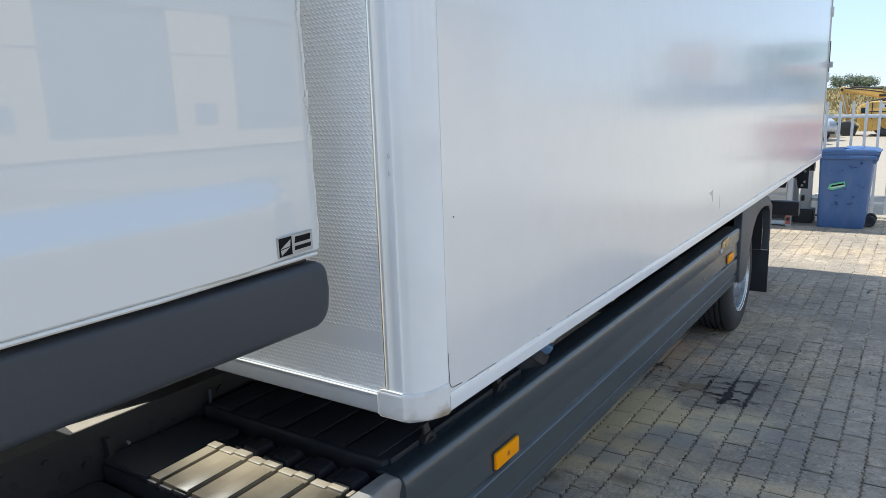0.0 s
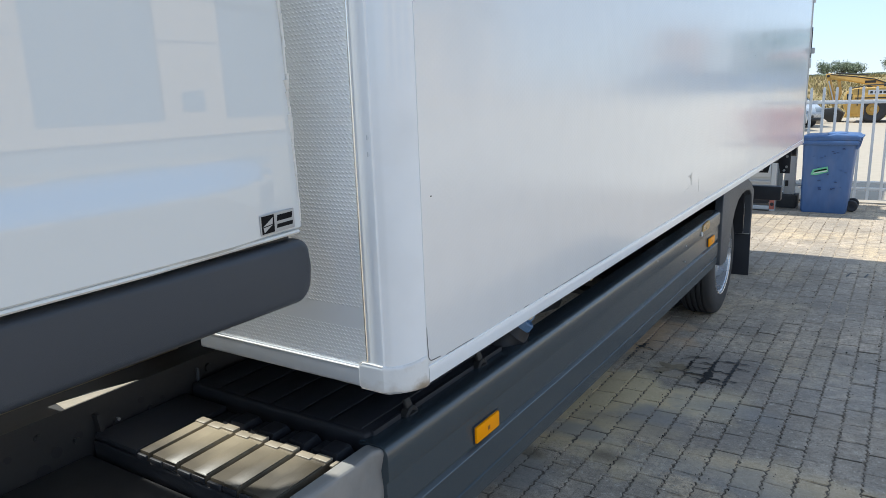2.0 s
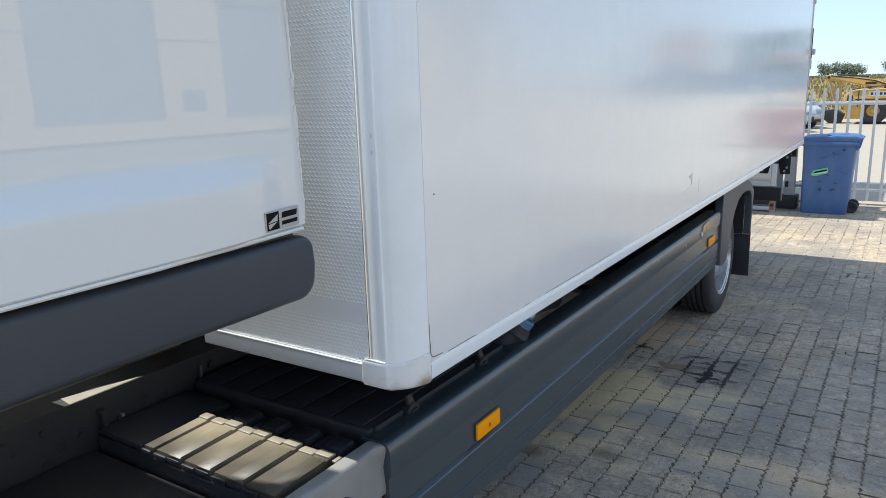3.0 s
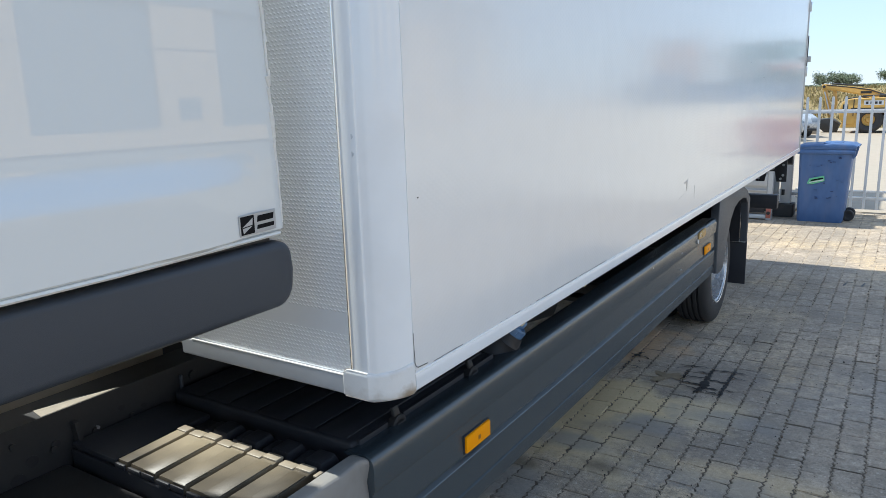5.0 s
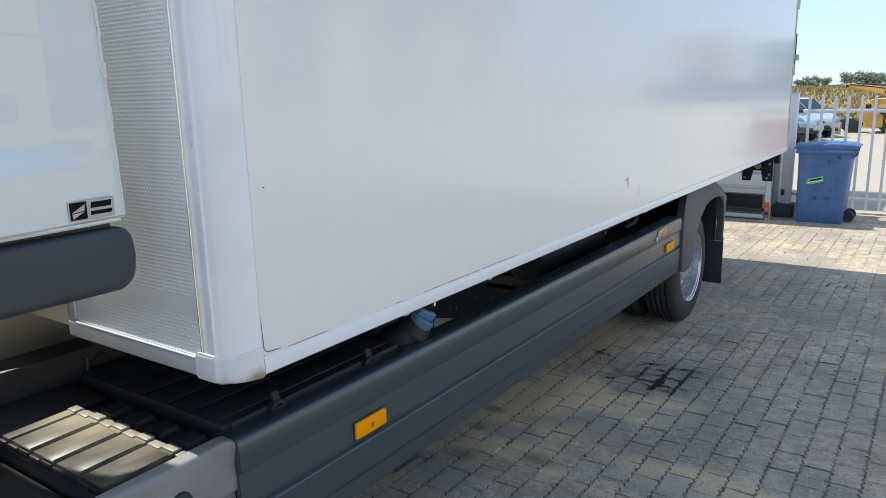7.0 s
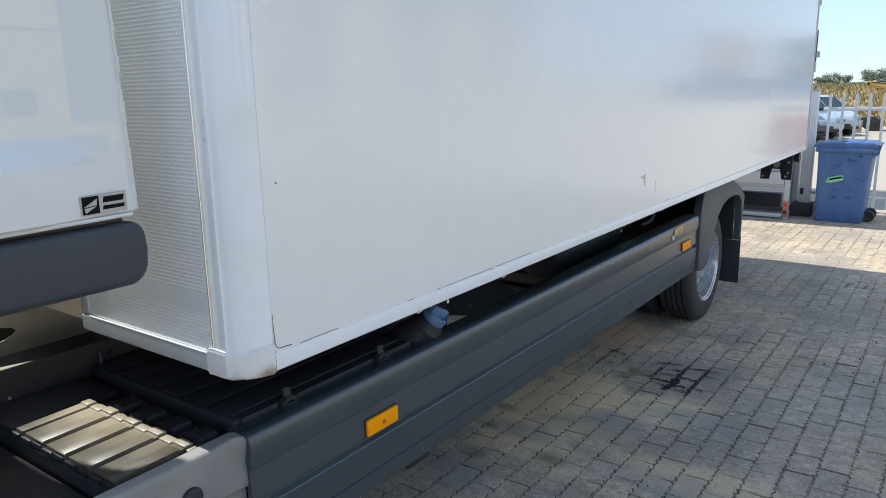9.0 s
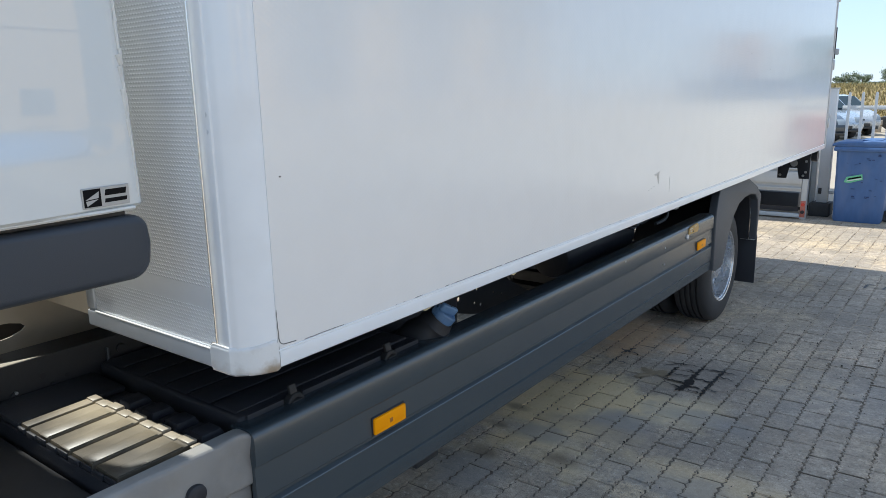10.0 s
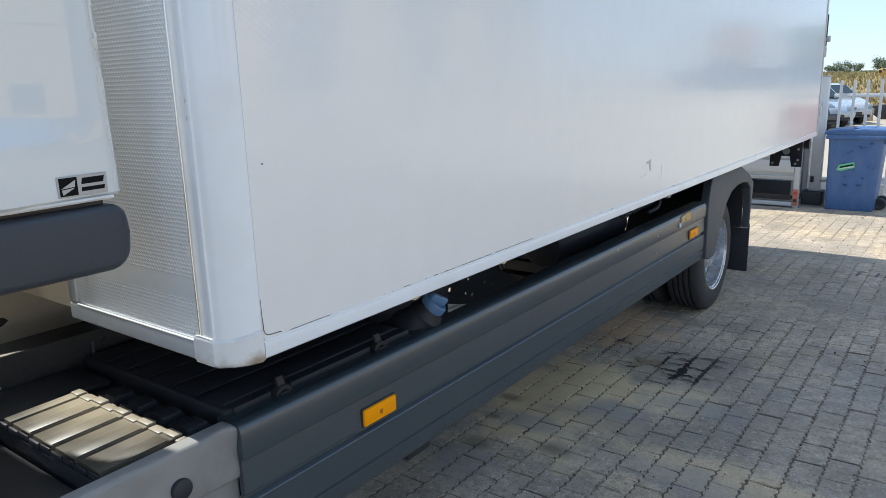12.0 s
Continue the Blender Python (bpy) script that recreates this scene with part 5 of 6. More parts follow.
# ---- yard beyond the fence ----
def car(name, paint, label, at, turn, van=False):
    o = thing(name, label, "van" if van else "car", group="cars parked in the yard", at=at, turn=turn)
    W = 0.88
    if van:
        side = [(-2.6, 0.35), (2.55, 0.35), (2.62, 0.75), (2.5, 1.05), (1.75, 1.25), (1.1, 2.1), (0.7, 2.3), (-2.5, 2.35), (-2.65, 2.0)]
        glass = [(1.72, 1.27), (1.12, 2.05), (0.72, 2.05), (0.72, 1.27)]
    else:
        side = [(-2.1, 0.32), (2.08, 0.28), (2.20, 0.42), (2.19, 0.58), (2.06, 0.74), (1.70, 0.87), (1.10, 0.97), (0.35, 1.42), (-0.5, 1.50), (-1.5, 1.42), (-2.05, 1.0), (-2.2, 0.75)]
        glass = [(1.06, 0.99), (0.33, 1.38), (-0.5, 1.44), (-1.45, 1.36), (-1.85, 1.02)]
    b = prism(side, "y", -W, W)
    top = 1.0 if not van else 1.3
    for v in b.verts:
        if v.co.z > top:
            v.co.y *= 0.84 if not van else 0.93
    bmesh.ops.bevel(b, geom=b.edges[:], offset=0.06, segments=3, affect="EDGES", profile=0.5)
    part("car_body", b, paint, o)
    for s in (-1, 1):
        g = prism([(x, z) for x, z in glass], "y", s * W * 0.5, s * (W + 0.004))
        for v in g.verts:
            if v.co.z > top:
                v.co.y *= 0.86 if not van else 0.94
        part("side_window", g, GLASS, o)
    # windscreen, on the slope
    (x0, z0), (x1, z1) = (glass[0], glass[1])
    g = bmesh.new()
    n = Vector((z0 - z1, 0, x1 - x0)).normalized() * (1 if z0 - z1 > 0 else -1) * 0.07
    if n.x < 0:
        n = -n
    vs = [g.verts.new(Vector((x, y, z)) + n) for x, y, z in ((x0, -W * 0.86, z0), (x0, W * 0.86, z0), (x1, W * 0.74, z1), (x1, -W * 0.74, z1))]
    lo = [g.verts.new(v.co - n * 2) for v in vs]
    g.faces.new(vs)
    g.faces.new(lo[::-1])
    for i in range(4):
        g.faces.new((vs[i], lo[i], lo[(i + 1) % 4], vs[(i + 1) % 4]))
    bmesh.ops.recalc_face_normals(g, faces=g.faces[:])
    part("windscreen", g, GLASS, o)
    nose = 2.17 if not van else 2.6
    part("grille", block(nose - 0.10, nose + 0.034, -0.50, 0.50, 0.36, 0.47, 0.02), MACHINE_BLACK, o)
    for s in (-1, 1):
        part("headlight", prism([(nose - 0.42, 0.70), (nose - 0.10, 0.58), (nose + 0.016, 0.58), (nose - 0.02, 0.68), (nose - 0.10, 0.745), (nose - 0.38, 0.80)], "y", s * 0.72 - 0.13, s * 0.72 + 0.13, 0.02), HEADLAMP, o, "clear headlight")
        for x in (-1.35, 1.35):
            w = part("wheel", lathe([(0.2, 0.06), (0.30, 0.08), (0.325, 0.03), (0.325, -0.12), (0.2, -0.12)], "y", 28, (0, 0, 0)), RUBBER, o)
            w.matrix_basis = pose(x, s * (W - 0.06), 0.325, 0, 0, 0 if s > 0 else 180)
            part("rim", lathe([(0.0, 0.05), (0.06, 0.06), (0.2, 0.045), (0.205, 0.065)], "y", 24), GALV, w)
    part("bumper", block(nose - 0.30, nose + 0.030, -0.80, 0.80, 0.26, 0.345, 0.03), MACHINE_BLACK, o)
    part("badge_bar", block(nose - 0.05, nose + 0.032, -0.28, 0.28, 0.56, 0.63, 0.01), MACHINE_BLACK, o)
    return o


car("parked_car", CAR_PALE, "pale silver hatchback parked on the yard", (-3.85, 31.3, 0.0), -58)
car("parked_car", CAR_SILVER, "silver blue car parked on the yard", (-4.10, 28.9, 0.0), -58)
car("parked_car", CAR_DARK, "dark saloon parked on the yard", (-4.28, 26.6, 0.0), -58)
car("parked_van", CAR_WHITE, "white delivery van behind parked cars", (-6.6, 35.0, 0.0), -58, van=True)


def excavator():
    o = thing("wheeled_excavator", "yellow wheeled excavator with a folded boom", "excavator", at=(0.55, 34.4, 0.0))
    for x in (-1.05, 1.6):
        for y in (-1.0, 0.85):
            w = part("wheel", lathe([(0.24, -0.05), (0.27, -0.10), (0.42, -0.13), (0.52, -0.08), (0.54, 0.0), (0.54, 0.2), (0.44, 0.26), (0.24, 0.2)], "y", 36, (x, y, 0.54)), RUBBER, o, "large black tyre")
            part("rim", lathe([(0.0, -0.06), (0.09, -0.08), (0.12, -0.02), (0.23, -0.0), (0.27, -0.06)], "y", 28, (x, y, 0.54)), YELLOW, w)
            part("mudguard", prism([(x + 0.57 * math.cos(radians(a)), 0.52 + 0.55 * math.sin(radians(a))) for a in range(50, 131, 10)] + [(x + 0.53 * math.cos(radians(a)), 0.52 + 0.53 * math.sin(radians(a))) for a in range(130, 49, -10)], "y", y - 0.15, y + 0.25), MACHINE_BLACK, o)
    part("undercarriage", block(-1.1, 2.2, -0.75, 0.85, 0.40, 0.72, 0.06), MACHINE_BLACK, o)
    part("ladder_box", prism([(-2.05, 0.25), (-1.35, 0.25), (-1.35, 0.72), (-1.5, 0.82), (-1.95, 0.70)], "y", -1.15, -0.7, 0.04), YELLOW, o, "rounded yellow step box")
    house = part("house", prism([(-2.10, 0.62), (-1.90, 0.36), (-1.55, 0.34), (-1.50, 0.90), (-0.5, 0.90), (-0.4, 0.66), (2.6, 0.66), (2.6, 1.42), (2.1, 1.48), (0.6, 1.46), (-0.6, 1.44), (-1.75, 1.40), (-2.02, 1.28), (-2.12, 1.0)], "y", -1.2, 1.1, 0.05), YELLOW, o, "yellow engine house")
    part("house_window", block(-2.00, -1.80, -1.215, -1.201, 0.95, 1.18, 0.002, 1), GLASS, house)
    part("sign_panel", block(-1.25, -0.55, -1.215, -1.201, 1.14, 1.32, 0.002, 1), WHITE_STEEL, house)
    for x in (-1.18, -1.02, -0.86, -0.72):
        part("sign_bar", block(x, x + 0.09, -1.222, -1.214, 1.18, 1.28, 0.002, 1), MACHINE_BLACK, house)
    part("house_rail", tube([(-1.9, -1.22, 1.40), (-1.2, -1.22, 1.52), (0.7, -1.22, 1.56), (2.3, -1.22, 1.58)], 0.022, 8), MACHINE_BLACK, house)
    part("grille", block(-0.30, 0.35, -1.215, -1.201, 0.98, 1.30, 0.002, 1), MACHINE_BLACK, house)
    part("belt_line", block(-1.70, -0.42, -1.215, -1.201, 0.985, 1.03, 0.002, 1), MACHINE_BLACK, house)
    for x in (-1.62, -0.42, 0.9):
        part("panel_gap", block(x, x + 0.035, -1.212, -1.201, 0.70, 1.38, 0.002, 1), MACHINE_BLACK, house)
    part("slewing_ring", cyl((-0.3, -0.05, 0.60), (-0.3, -0.05, 0.72), 0.75, seg=32), MACHINE_BLACK, o)
    part("exhaust", cyl((-0.15, -0.6, 1.5), (-0.15, -0.6, 1.98), 0.05, seg=12), MACHINE_BLACK, o)
    part("mirror", block(0.62, 0.72, -1.35, -1.25, 1.75, 2.05, 0.02), MACHINE_BLACK, o)
    part("boom_cylinder", cyl((-0.40, -0.34, 1.00), (-1.35, -0.34, 1.50), 0.05, seg=14), MACHINE_BLACK, o)
    part("cabin", prism([(0.95, 1.45), (2.05, 1.45), (2.0, 2.6), (1.15, 2.6), (0.95, 2.2)], "y", -1.1, -0.1, 0.05), GLASS, o, "dark glazed cabin")
    for x in (0.97, 1.5, 2.03):
        part("cabin_pillar", block(x - 0.04, x + 0.04, -1.13, -1.05, 1.42, 2.6, 0.01), YELLOW, o)
    part("cabin_roof", block(1.05, 2.1, -1.15, -0.05, 2.6, 2.69, 0.03), YELLOW, o)
    boom = [(0.15, 0.95), (-0.10, 1.30), (-0.62, 1.62), (-1.12, 1.80), (-1.75, 1.90), (-2.45, 1.98), (-2.80, 2.05), (-2.93, 1.98), (-2.88, 1.84), (-2.70, 1.78), (-2.15, 1.70), (-1.55, 1.57), (-0.95, 1.40), (-0.45, 1.12), (-0.22, 0.88)]
    bm = part("boom", prism(boom, "y", -0.22, 0.12, 0.03), YELLOW, o, "yellow bent boom")
    part("boom_badge", block(-1.45, -1.05, -0.232, -0.221, 1.60, 1.70, 0.002, 1), MACHINE_BLACK, bm)
    part("boom_pin", cyl((-2.83, -0.27, 1.93), (-2.83, 0.17, 1.93), 0.06, seg=14), MACHINE_BLACK, bm)
    part("boom_pipe", tube([(-2.75, -0.235, 2.0), (-1.8, -0.235, 1.87), (-1.1, -0.235, 1.75), (-0.6, -0.235, 1.55)], 0.022, 6), MACHINE_BLACK, bm)
    part("dipper", prism([(-2.93, 2.02), (-2.78, 2.02), (-2.66, 1.55), (-2.44, 0.80), (-2.50, 0.62), (-2.62, 0.66), (-2.80, 1.45)], "y", -0.17, 0.07, 0.02), YELLOW, o, "yellow dipper arm")
    part("dipper_lug", prism([(-2.50, 1.80), (-2.36, 1.76), (-2.28, 1.20), (-2.40, 0.70), (-2.50, 0.74), (-2.40, 1.22)], "y", -0.12, 0.02, 0.02), YELLOW, o)
    part("ram", cyl((-2.80, -0.22, 1.72), (-2.52, -0.22, 0.75), 0.03, seg=12), GALV, o)
    part("ram", cyl((-2.55, -0.05, 2.04), (-1.35, -0.05, 1.93), 0.032, seg=12), MACHINE_BLACK, o, "black hydraulic ram")
    part("hose", tube([(-0.2, -0.3, 1.5), (-0.05, -0.32, 1.68), (0.25, -0.3, 1.62), (0.4, -0.3, 1.3)], 0.04, 8), MACHINE_BLACK, o)
    part("hose", tube([(-0.05, -0.34, 1.42), (0.12, -0.36, 1.60), (0.42, -0.34, 1.5), (0.55, -0.3, 1.2)], 0.04, 8), MACHINE_BLACK, o)
    part("bucket", prism([(-2.95, 0.55), (-2.45, 0.6), (-2.12, 0.35), (-2.25, 0.0), (-2.65, 0.0), (-2.9, 0.2)], "y", -0.6, 0.5, 0.03), MACHINE_BLACK, o, "black bucket on the ground")
    part("lamp_box", block(-0.75, -0.50, -0.8, -0.5, 1.42, 1.58, 0.03), MACHINE_BLACK, o)
    p = thing("concrete_blocks", "pale concrete blocks stacked on the yard", "blocks", at=(-3.05, 32.4, 0))
    for i in range(3):
        part("concrete_block", block(0.0 + i * 0.29, 0.26 + i * 0.29, 0, 0.3, 0.0, 0.26, 0.02), YARD, p)
        part("concrete_block", block(0.02 + i * 0.29, 0.28 + i * 0.29, 0.02, 0.3, 0.262, 0.48, 0.02), YARD, p)


excavator()


def red_skip():
    """An open steel skip with sloping ends, ribs and a rim, standing in for a low red thing that is only mirrored."""
    o = thing("steel_skip", "low faded red skip of assumed shape on the open yard", "skip", at=(2.25, 21.0, 0.0))
    b = prism([(-0.66, 0.06), (0.66, 0.06), (0.92, 0.96), (0.885, 0.96), (0.63, 0.10), (-0.63, 0.10), (-0.885, 0.96), (-0.92, 0.96)], "y", -0.6, 0.6)
    part("skip_body", b, SKIP_RED, o, smooth=False)
    for y in (-0.64, 0.605):
        part("skip_side", prism([(-0.66, 0.06), (0.66, 0.06), (0.92, 0.96), (-0.92, 0.96)], "y", y, y + 0.035), SKIP_RED, o, smooth=False)
        part("rim", block(-0.95, 0.95, y - 0.02, y + 0.055, 0.961, 1.01, 0.01), SKIP_RED, o)
    for x in (-0.45, 0.0, 0.45):
        part("skip_rib", block(x - 0.04, x + 0.04, -0.685, -0.641, 0.10, 0.955, 0.008), SKIP_RED, o)
        part("skid", block(x - 0.05, x + 0.05, -0.55, 0.55, 0.0, 0.059, 0.006), SKIP_RED, o)


red_skip()


# ---- bank and trees ----
def grass_bank():
    rnd = random.Random(11)
    verts, faces = [], []
    for i in range(20000):
        x, y = rnd.uniform(-16, 1.4), rnd.uniform(37.8, 56)
        if noise.noise((x * 0.9, y * 0.5, 3.0)) < -0.15 and rnd.random() < 0.6:
            continue
        z = bank_lift(x, y, float(np.interp(y, BANK_Y, BANK_Z))) - 0.03
        h, w = rnd.uniform(0.10, 0.30), rnd.uniform(0.02, 0.05)
        a = rnd.uniform(0, math.pi)
        dx, dy = w * math.cos(a), w * math.sin(a)
        k = len(verts)
        verts += [(x - dx, y - dy, z), (x + dx, y + dy, z), (x + rnd.uniform(-0.12, 0.12), y + rnd.uniform(-0.1, 0.1), z + h)]
        faces.append((k, k + 1, k + 2))
    me = bpy.data.meshes.new("dry_grass")
    me.from_pydata(verts, [], faces)
    me.materials.append(BLADE)
    tagged(new("dry_grass", me), "dry yellow grass on the bank", "grass", kind="stuff")


def tree(at, height, spread, seed, label, name="tree"):
    rnd = random.Random(seed)
    o = thing(name, label, "tree", group="trees along the bank", at=at)
    bm = bmesh.new()
    top = Vector((rnd.uniform(-0.1, 0.1) * height, 0, height * 0.62))
    join(bm, cyl((0, 0, -0.3), top * 0.55, 0.06 * height ** 0.8, 0.04 * height ** 0.8, 10))
    join(bm, cyl(top * 0.55, top, 0.04 * height ** 0.8, 0.012 * height, 8))
    tips = [top]
    for i in range(9):
        a = rnd.uniform(0, 6.28)
        s = top * rnd.uniform(0.3, 0.8)
        e = s + Vector((math.cos(a) * spread * rnd.uniform(0.45, 0.9), math.sin(a) * spread * rnd.uniform(0.45, 0.9), height * rnd.uniform(0.08, 0.3)))
        join(bm, cyl(s, e, 0.02 * height ** 0.8, 0.006 * height, 6))
        tips += [e, s.lerp(e, 0.6)]
    part("trunk", bm, BARK, o)
    verts, faces = [], []
    for c in tips:
        cr = spread * rnd.uniform(0.22, 0.42)
        for i in range(120):
            d = Vector((rnd.gauss(0, 1), rnd.gauss(0, 1), rnd.gauss(0, 0.75)))
            p = c + d.normalized() * cr * rnd.random() ** 0.45
            s = rnd.uniform(0.022, 0.045) * height ** 0.6
            u = Vector((rnd.gauss(0, 1), rnd.gauss(0, 1), rnd.gauss(0, 1))).normalized() * s
            v = u.orthogonal().normalized() * s * 0.6
            k = len(verts)
            verts += [p - u, p + v, p + u, p - v]
            faces.append((k, k + 1, k + 2, k + 3))
    me = bpy.data.meshes.new("crown")
    me.from_pydata([tuple(v) for v in verts], [], faces)
    me.materials.append(LEAF)
    c = new("crown", me)
    c.parent = o


grass_bank()
rt = random.Random(21)
for x, y, h, s in ((-7.9, 62, 2.3, 1.1), (-6.9, 63, 2.0, 1.0), (-4.8, 62, 2.7, 1.3), (-3.9, 63, 2.9, 1.4), (-3.0, 62, 2.4, 1.2), (-0.3, 63, 3.0, 1.4), (0.9, 62, 3.8, 1.7), (-11.2, 62, 3.0, 1.5)):
    tree((x, y, 1.85), h * 0.62, s * 0.78, rt.randint(0, 9999), "low dusty green tree on the bank")


def hedge():
    rnd = random.Random(31)
    verts, faces = [], []
    for i in range(14000):
        p = Vector((rnd.uniform(-18, 2), rnd.uniform(58, 60), 1.86 + rnd.random() ** 1.5 * 0.32))
        u = Vector((rnd.gauss(0, 1), rnd.gauss(0, 1), rnd.gauss(0, 1))).normalized() * rnd.uniform(0.04, 0.09)
        v = u.orthogonal().normalized() * u.length * 0.7
        k = len(verts)
        verts += [tuple(p - u), tuple(p + v), tuple(p + u), tuple(p - v)]
        faces.append((k, k + 1, k + 2, k + 3))
    me = bpy.data.meshes.new("hedge")
    me.from_pydata(verts, [], faces)
    me.materials.append(LEAF)
    tagged(new("hedge", me), "dark low hedge along the top of the bank", "hedge", kind="stuff")


hedge()


# ---- buildings that the paintwork mirrors ----
def hall(name, label, wall, x0, x1, y0, y1, h):
    """A plain clad hall with a roof."""
    o = thing(name, label, "building", at=(0, 0, 0))
    part("wall", block(x0, x1, y0, y1, 0.0, h, 0.0), wall, o, smooth=False)
    part("roof", block(x0 - 0.2, x1 + 0.2, y0 - 0.2, y1 + 0.2, h, h + 0.3, 0.0), ROOF, o, smooth=False)
    return o


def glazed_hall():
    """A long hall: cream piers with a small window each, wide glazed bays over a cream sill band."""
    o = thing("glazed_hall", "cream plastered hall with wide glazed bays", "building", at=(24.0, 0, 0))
    y0, y1, h = -17.0, 44.0, 7.6
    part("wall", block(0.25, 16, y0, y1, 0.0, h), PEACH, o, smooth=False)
    part("roof", block(-0.3, 16.2, y0 - 0.2, y1 + 0.2, h, h + 0.3), ROOF, o, smooth=False)
    part("fascia", block(-0.05, 0.249, y0, y1, 6.40, h - 0.001), CLAD, o, "blue grey fascia", smooth=False)
    part("plinth", block(0.1, 0.249, y0, y1, 0.0, 0.84), GREY_STEEL, o, smooth=False)
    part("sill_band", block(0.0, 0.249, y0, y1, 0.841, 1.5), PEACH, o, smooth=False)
    y = 17.25 - 8.3 * 4
    while y + 3.1 < y1:
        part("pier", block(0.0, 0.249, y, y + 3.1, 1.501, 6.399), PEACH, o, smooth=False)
        part("window", block(-0.03, -0.001, y + 0.9, y + 2.0, 1.85, 2.7), PANE, o, smooth=False)
        part("wall_joint", block(-0.012, -0.001, y, y + 3.1, 4.62, 4.68), ROOF, o, smooth=False)
        if y + 8.3 < y1:
            bay = part("glazing", block(0.15, 0.249, y + 3.101, y + 8.299, 1.501, 6.4), PANE, o, "grey blue glazed bay", smooth=False)
            for q in (1.3, 2.6, 3.9):
                part("mullion", block(0.11, 0.149, y + 3.1 + q - 0.04, y + 3.1 + q + 0.04, 1.51, 6.39), GREY_STEEL, bay, smooth=False)
        y += 8.3


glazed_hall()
red = hall("red_hall", "tall hall, blue grey below and pale red above", BRICK_RED, 38.0, 44.5, 150, 160, 12.6)
part("lower_wall", block(37.9, 44.6, 149.9, 149.99, 0.0, 6.2), BLUE_CLAD, red, smooth=False)
teal = hall("teal_hall", "teal clad hall with a red sign board", TEAL, 17.0, 29.5, 150, 165, 11.0)
part("red_sign", block(16.9, 23.0, 149.8, 149.99, 5.9, 7.1), RED_SIGN, teal, "red sign board", smooth=False)
part("pale_band", block(16.9, 23.0, 149.8, 149.99, 7.101, 7.7), WHITE_STEEL, teal, smooth=False)
hall("low_hall", "long low pale blue hall", BLUE_CLAD, 15.0, 49.0, 144, 149.5, 3.6)


# ---- paving ----
def paving():
    o = thing("paving", "worn grey brown interlocking block paving", "paving", kind="structure")
    pw, pl, g = 0.126, 0.2, 0.0026
    # one block: wavy long sides, straight ends, worn upper edge
    def outline(inset, z, wob):
        k = 8
        pts = []
        for i in range(k + 1):
            y = -pl / 2 + g + inset + (pl - 2 * g - 2 * inset) * i / k
            pts.append((pw / 2 - g - inset + wob * (1 if i % 2 else -1), y, z))
        for i in range(k + 1):
            y = pl / 2 - g - inset - (pl - 2 * g - 2 * inset) * i / k
            pts.append((-pw / 2 + g + inset + wob * (1 if i % 2 else -1), y, z))
        return pts

    rings = [outline(0.0, -0.03, 0.0056), outline(0.0, -0.007, 0.0056), outline(0.0022, -0.0018, 0.0054), outline(0.0065, 0.0, 0.0044)]
    n = len(rings[0])
    base_v = [p for r in rings for p in r]
    base_f = []
    for r in range(3):
        for i in range(n):
            j = (i + 1) % n
            base_f.append((r * n + i, r * n + j, (r + 1) * n + j, (r + 1) * n + i))
    base_f.append(tuple(3 * n + i for i in range(n)))
    stones = []
    for k in range(12):
        rk = random.Random(k)
        me = bpy.data.meshes.new("paving_block")
        me.from_pydata([(x + rk.uniform(-0.0042, 0.0042), y + rk.uniform(-0.0055, 0.0055), z - (rk.random() ** 4 * 0.0022 if z > -0.005 else 0.0)) for x, y, z in base_v], [], base_f)
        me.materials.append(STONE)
        stones.append(me)
    rnd = random.Random(77)
    V, F = [], []
    count = 0
    for i in range(-30, 42):
        x = 0.155 + i * pw
        for j in range(-22, 53):
            y = j * pl + (pl / 2 if i % 2 else 0.0)
            if y > 10.6:
                continue
            z = rnd.uniform(-0.002, 0.0018) + 0.003 * noise.noise((x * 0.9, y * 0.9, 0.0))
            tilt = 0.8 if y < 6.0 else 0.3
            tx, ty, tz = rnd.uniform(-tilt, tilt), rnd.uniform(-tilt, tilt), rnd.uniform(-1.0, 1.0)
            m = pose(x + rnd.uniform(-0.001, 0.001), y + rnd.uniform(-0.002, 0.002), z, ty, tx, tz)
            near = -0.62 < x < 1.1 and 1.3 < y < 5.2 and count < 300
            if near:
                p = new("paving_block", rnd.choice(stones))
                p.parent = o
                p.matrix_basis = m
                count += 1
            else:
                k = len(V)
                V += [tuple(m @ Vector(v)) for v in base_v]
                F += [tuple(k + q for q in f) for f in base_f]
    me = bpy.data.meshes.new("outer_paving")
    me.from_pydata(V, [], F)
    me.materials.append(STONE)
    rest = new("outer_paving", me)
    rest.parent = o
    tagged(rest, kind="stuff")


paving()
dirt = part("joint_dirt", block(-4.0, 5.15, -4.4, 4.395, -0.034, -0.0050), JOINT, smooth=False)
tagged(dirt, "brown dirt packed in the paving joints", "dirt", kind="structure")
fill = part("joint_fill", block(-4.0, 5.15, 4.40, 10.7, -0.034, -0.0034), FILL, smooth=False)
tagged(fill, "pale dry sand filling the paving joints", "sand", kind="structure")


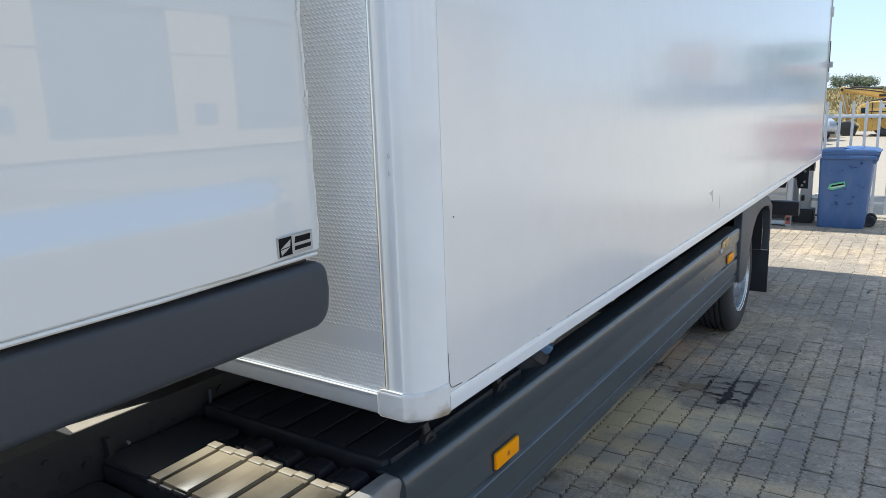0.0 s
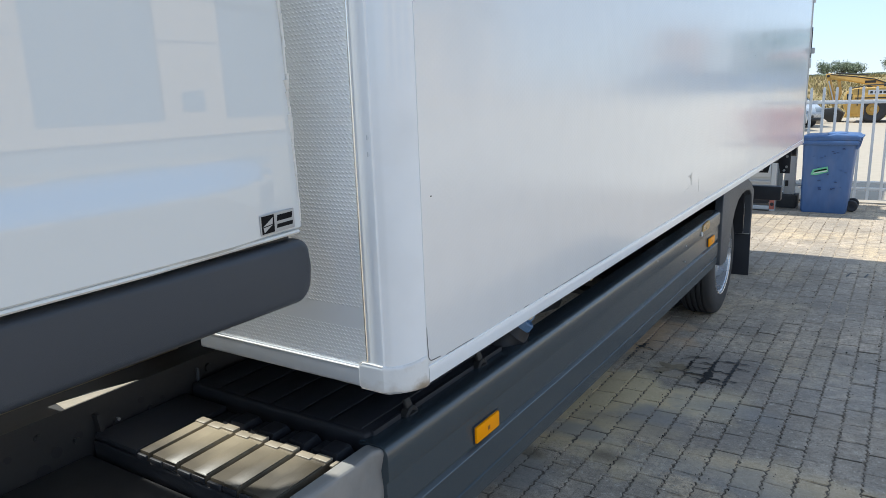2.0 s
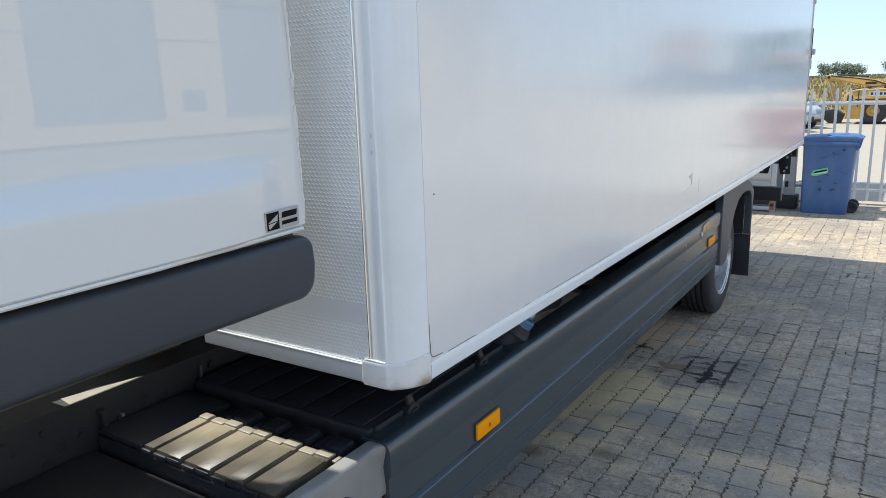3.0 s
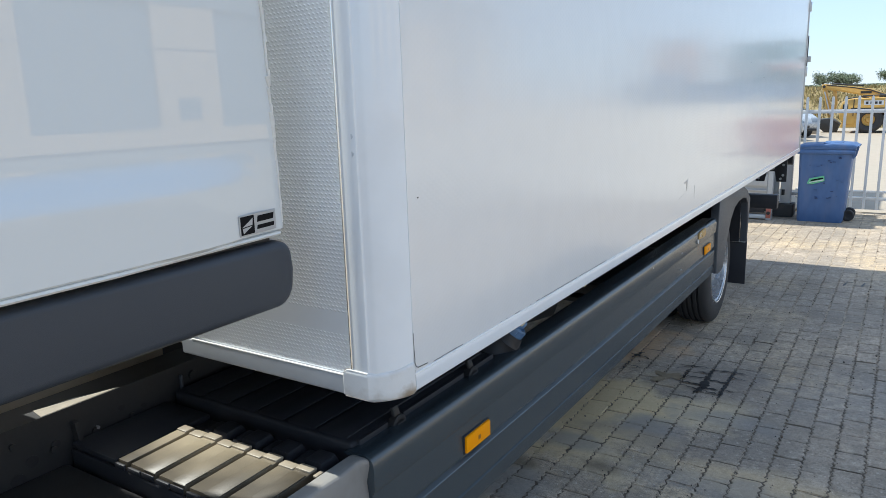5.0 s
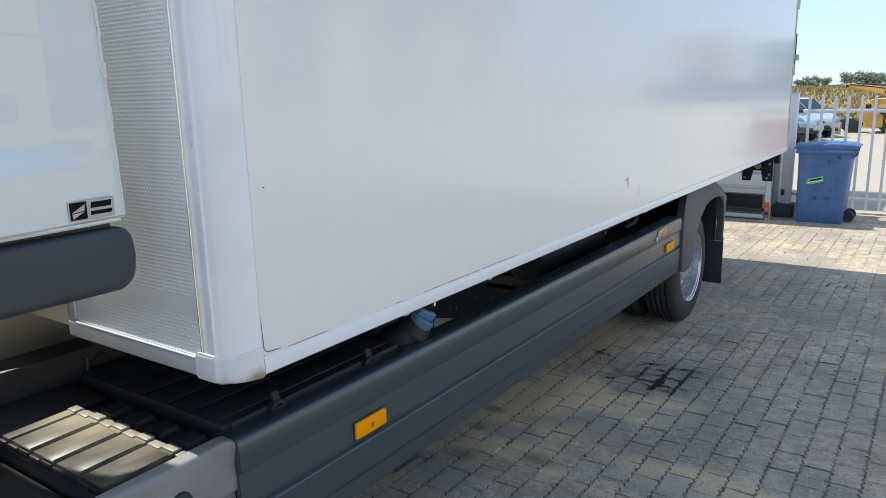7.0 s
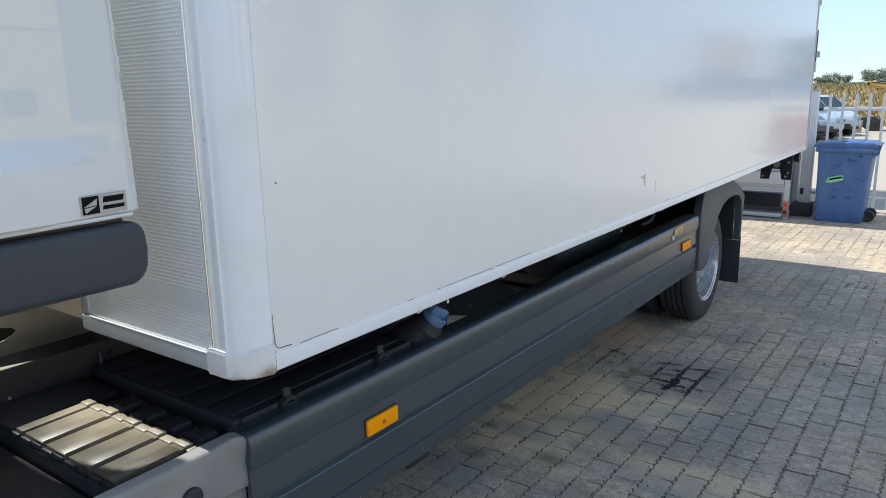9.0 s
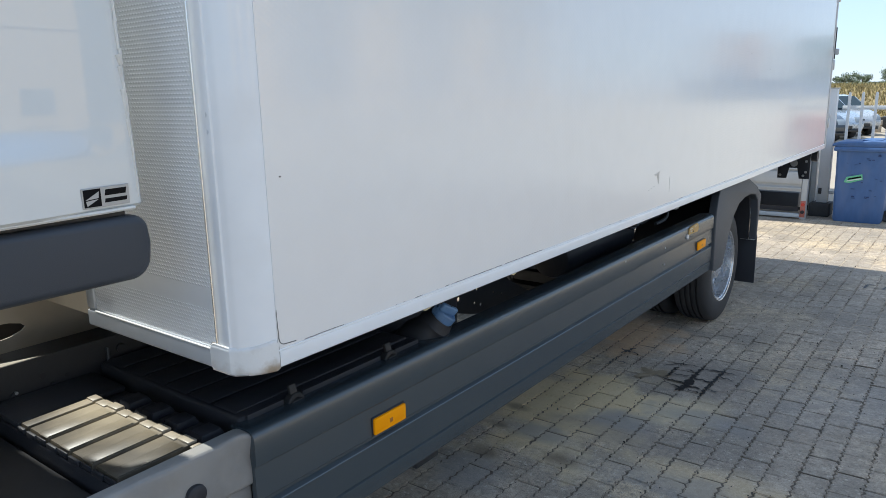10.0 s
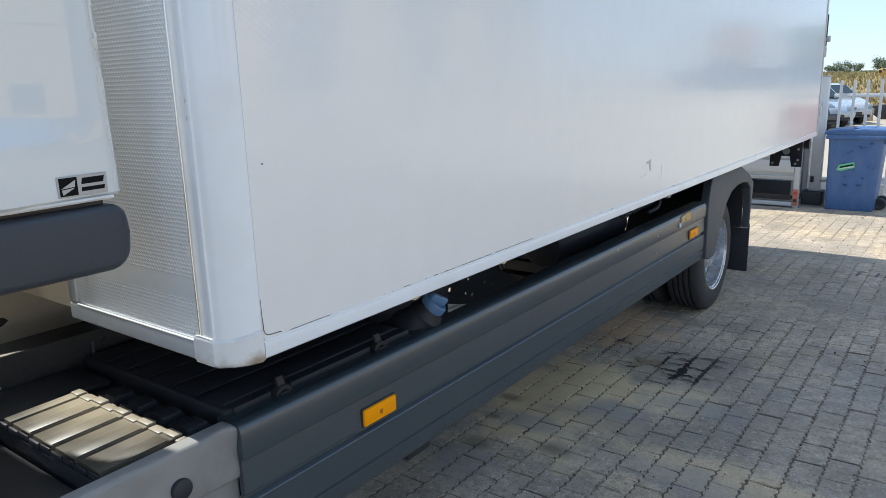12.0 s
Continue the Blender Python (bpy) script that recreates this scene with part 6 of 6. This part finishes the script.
def grit():
    """Small stones and crumbs of dirt that lie along the joints."""
    rnd = random.Random(51)
    verts, faces = [], []
    for i in range(3600):
        k = rnd.randint(-6, 12)
        x = 0.155 + (k + 0.5) * 0.126 + rnd.gauss(0, 0.008) if rnd.random() < 0.75 else rnd.uniform(-0.7, 1.7)
        y = rnd.uniform(1.2, 9.4)
        r = rnd.uniform(0.0012, 0.0042) * (1.0 if rnd.random() < 0.93 else 1.9)
        c = Vector((x, y, 0.004 + r * 0.5))
        n0 = len(verts)
        for d in ((1, 0, 0), (-1, 0, 0), (0, 1, 0), (0, -1, 0), (0, 0, 1), (0, 0, -1)):
            verts.append(tuple(c + Vector(d) * r * rnd.uniform(0.6, 1.2)))
        for a in (0, 1):
            for b in (2, 3):
                for e in (4, 5):
                    faces.append((n0 + a, n0 + b, n0 + e))
    me = bpy.data.meshes.new("grit")
    me.from_pydata(verts, [], faces)
    me.materials.append(GRIT)
    tagged(new("grit", me), "loose grit and crumbs on the paving", "grit", kind="stuff")


grit()


def oil_stain():
    """Oil that has run along the joints between the blocks."""
    rnd = random.Random(5)
    bm = bmesh.new()

    level = [0.0062]

    def run(pts, w):
        level[0] += 0.00015
        h0 = level[0]
        path = []
        for (x0, y0), (x1, y1) in zip(pts, pts[1:]):
            k = max(2, int(math.hypot(x1 - x0, y1 - y0) / 0.012))
            path += [(x0 + (x1 - x0) * i / k + rnd.uniform(-0.004, 0.004), y0 + (y1 - y0) * i / k + rnd.uniform(-0.004, 0.004)) for i in range(k)]
        path.append(pts[-1])
        left, right = [], []
        for i, (x, y) in enumerate(path):
            a, c = path[max(0, i - 1)], path[min(len(path) - 1, i + 1)]
            d = Vector((c[0] - a[0], c[1] - a[1])).normalized()
            wave = 0.75 + 0.6 * noise.noise((x * 22, y * 22, 3.0))
            zig = 0.006 * math.sin(i * 0.012 * 2 * math.pi / 0.05)
            x, y = x - d.y * zig, y + d.x * zig
            h = 1.0 * w * wave * rnd.uniform(0.6, 1.0) * min(1.0, 0.25 + 4.0 * min(i, len(path) - 1 - i) / len(path))
            left.append(bm.verts.new((x - d.y * h, y + d.x * h, h0)))
            right.append(bm.verts.new((x + d.y * h, y - d.x * h, h0)))
        for i in range(len(path) - 1):
            bm.faces.new((left[i], right[i], right[i + 1], left[i + 1]))

    J = [0.155 + (i + 0.5) * 0.126 for i in range(-6, 4)]
    run([(J[4] - 0.015, 2.96), (J[4] + 0.02, 3.06), (J[4] + 0.01, 3.20)], 0.037)
    run([(J[0] - 0.01, 3.36), (J[0] + 0.01, 3.43), (J[0] + 0.03, 3.50)], 0.016)
    run([(J[0] - 0.06, 3.44), (J[0] + 0.09, 3.40)], 0.012)
    run([(J[4], 3.07), (J[5] - 0.02, 3.06)], 0.018)
    run([(J[4] + 0.01, 3.38), (J[5], 3.40), (J[6] - 0.04, 3.39)], 0.011)
    run([(J[3] - 0.02, 3.10), (J[4], 3.10)], 0.011)
    run([(J[5], 3.08), (J[5] + 0.07, 3.07)], 0.009)
    run([(J[4], 3.30), (J[4] - 0.07, 3.31)], 0.010)
    run([(J[4], 2.98), (J[4] + 0.01, 3.45)], 0.019)
    run([(J[5], 2.93), (J[5], 3.10), (J[5] + 0.005, 3.46)], 0.016)
    run([(J[4], 3.02), (J[4] - 0.05, 3.03), (J[4] - 0.12, 3.05)], 0.010)
    run([(J[4], 3.20), (J[5], 3.19)], 0.015)
    run([(J[5], 3.0), (J[4] + 0.03, 3.01)], 0.009)
    run([(J[5], 3.30), (J[6] - 0.03, 3.29)], 0.009)
    run([(J[4] - 0.02, 3.40), (J[3], 3.39), (J[3] - 0.08, 3.30)], 0.010)
    run([(J[3], 3.12), (J[3], 3.32)], 0.010)
    run([(J[3], 3.20), (J[4], 3.21)], 0.012)
    run([(J[0], 3.10), (J[0] + 0.006, 3.33)], 0.008)
    run([(J[0], 3.21), (J[1] - 0.02, 3.20)], 0.008)
    ob = part("oil_stain", bm, WET, None, smooth=False)
    tagged(ob, "dark oil stain along the joints of the paving", "stain", kind="structure")
    three = bmesh.new()
    level[0] = 0.0055
    bm = three
    run([(J[2] - 0.06, 3.20), (J[2] + 0.02, 3.15), (J[3] + 0.02, 3.16)], 0.05)
    run([(J[2] - 0.03, 3.02), (J[2] + 0.01, 3.10), (J[3] - 0.03, 3.22)], 0.045)
    ob = part("damp_stain", bm, DAMP, None, smooth=False)
    tagged(ob, "faint brown stain soaked into paving blocks", "stain", kind="structure")
    two = bmesh.new()
    bm = two
    run([(0.52, 6.02), (0.535, 6.22)], 0.014)
    run([(0.53, 6.20), (0.60, 6.19)], 0.010)
    run([(0.66, 6.05), (0.675, 6.22)], 0.012)
    run([(0.67, 6.15), (0.78, 6.13)], 0.009)
    ob = part("oil_stain", bm, WET, None, smooth=False)
    tagged(ob, "small dark stain along paving joints", "stain", kind="structure")


oil_stain()
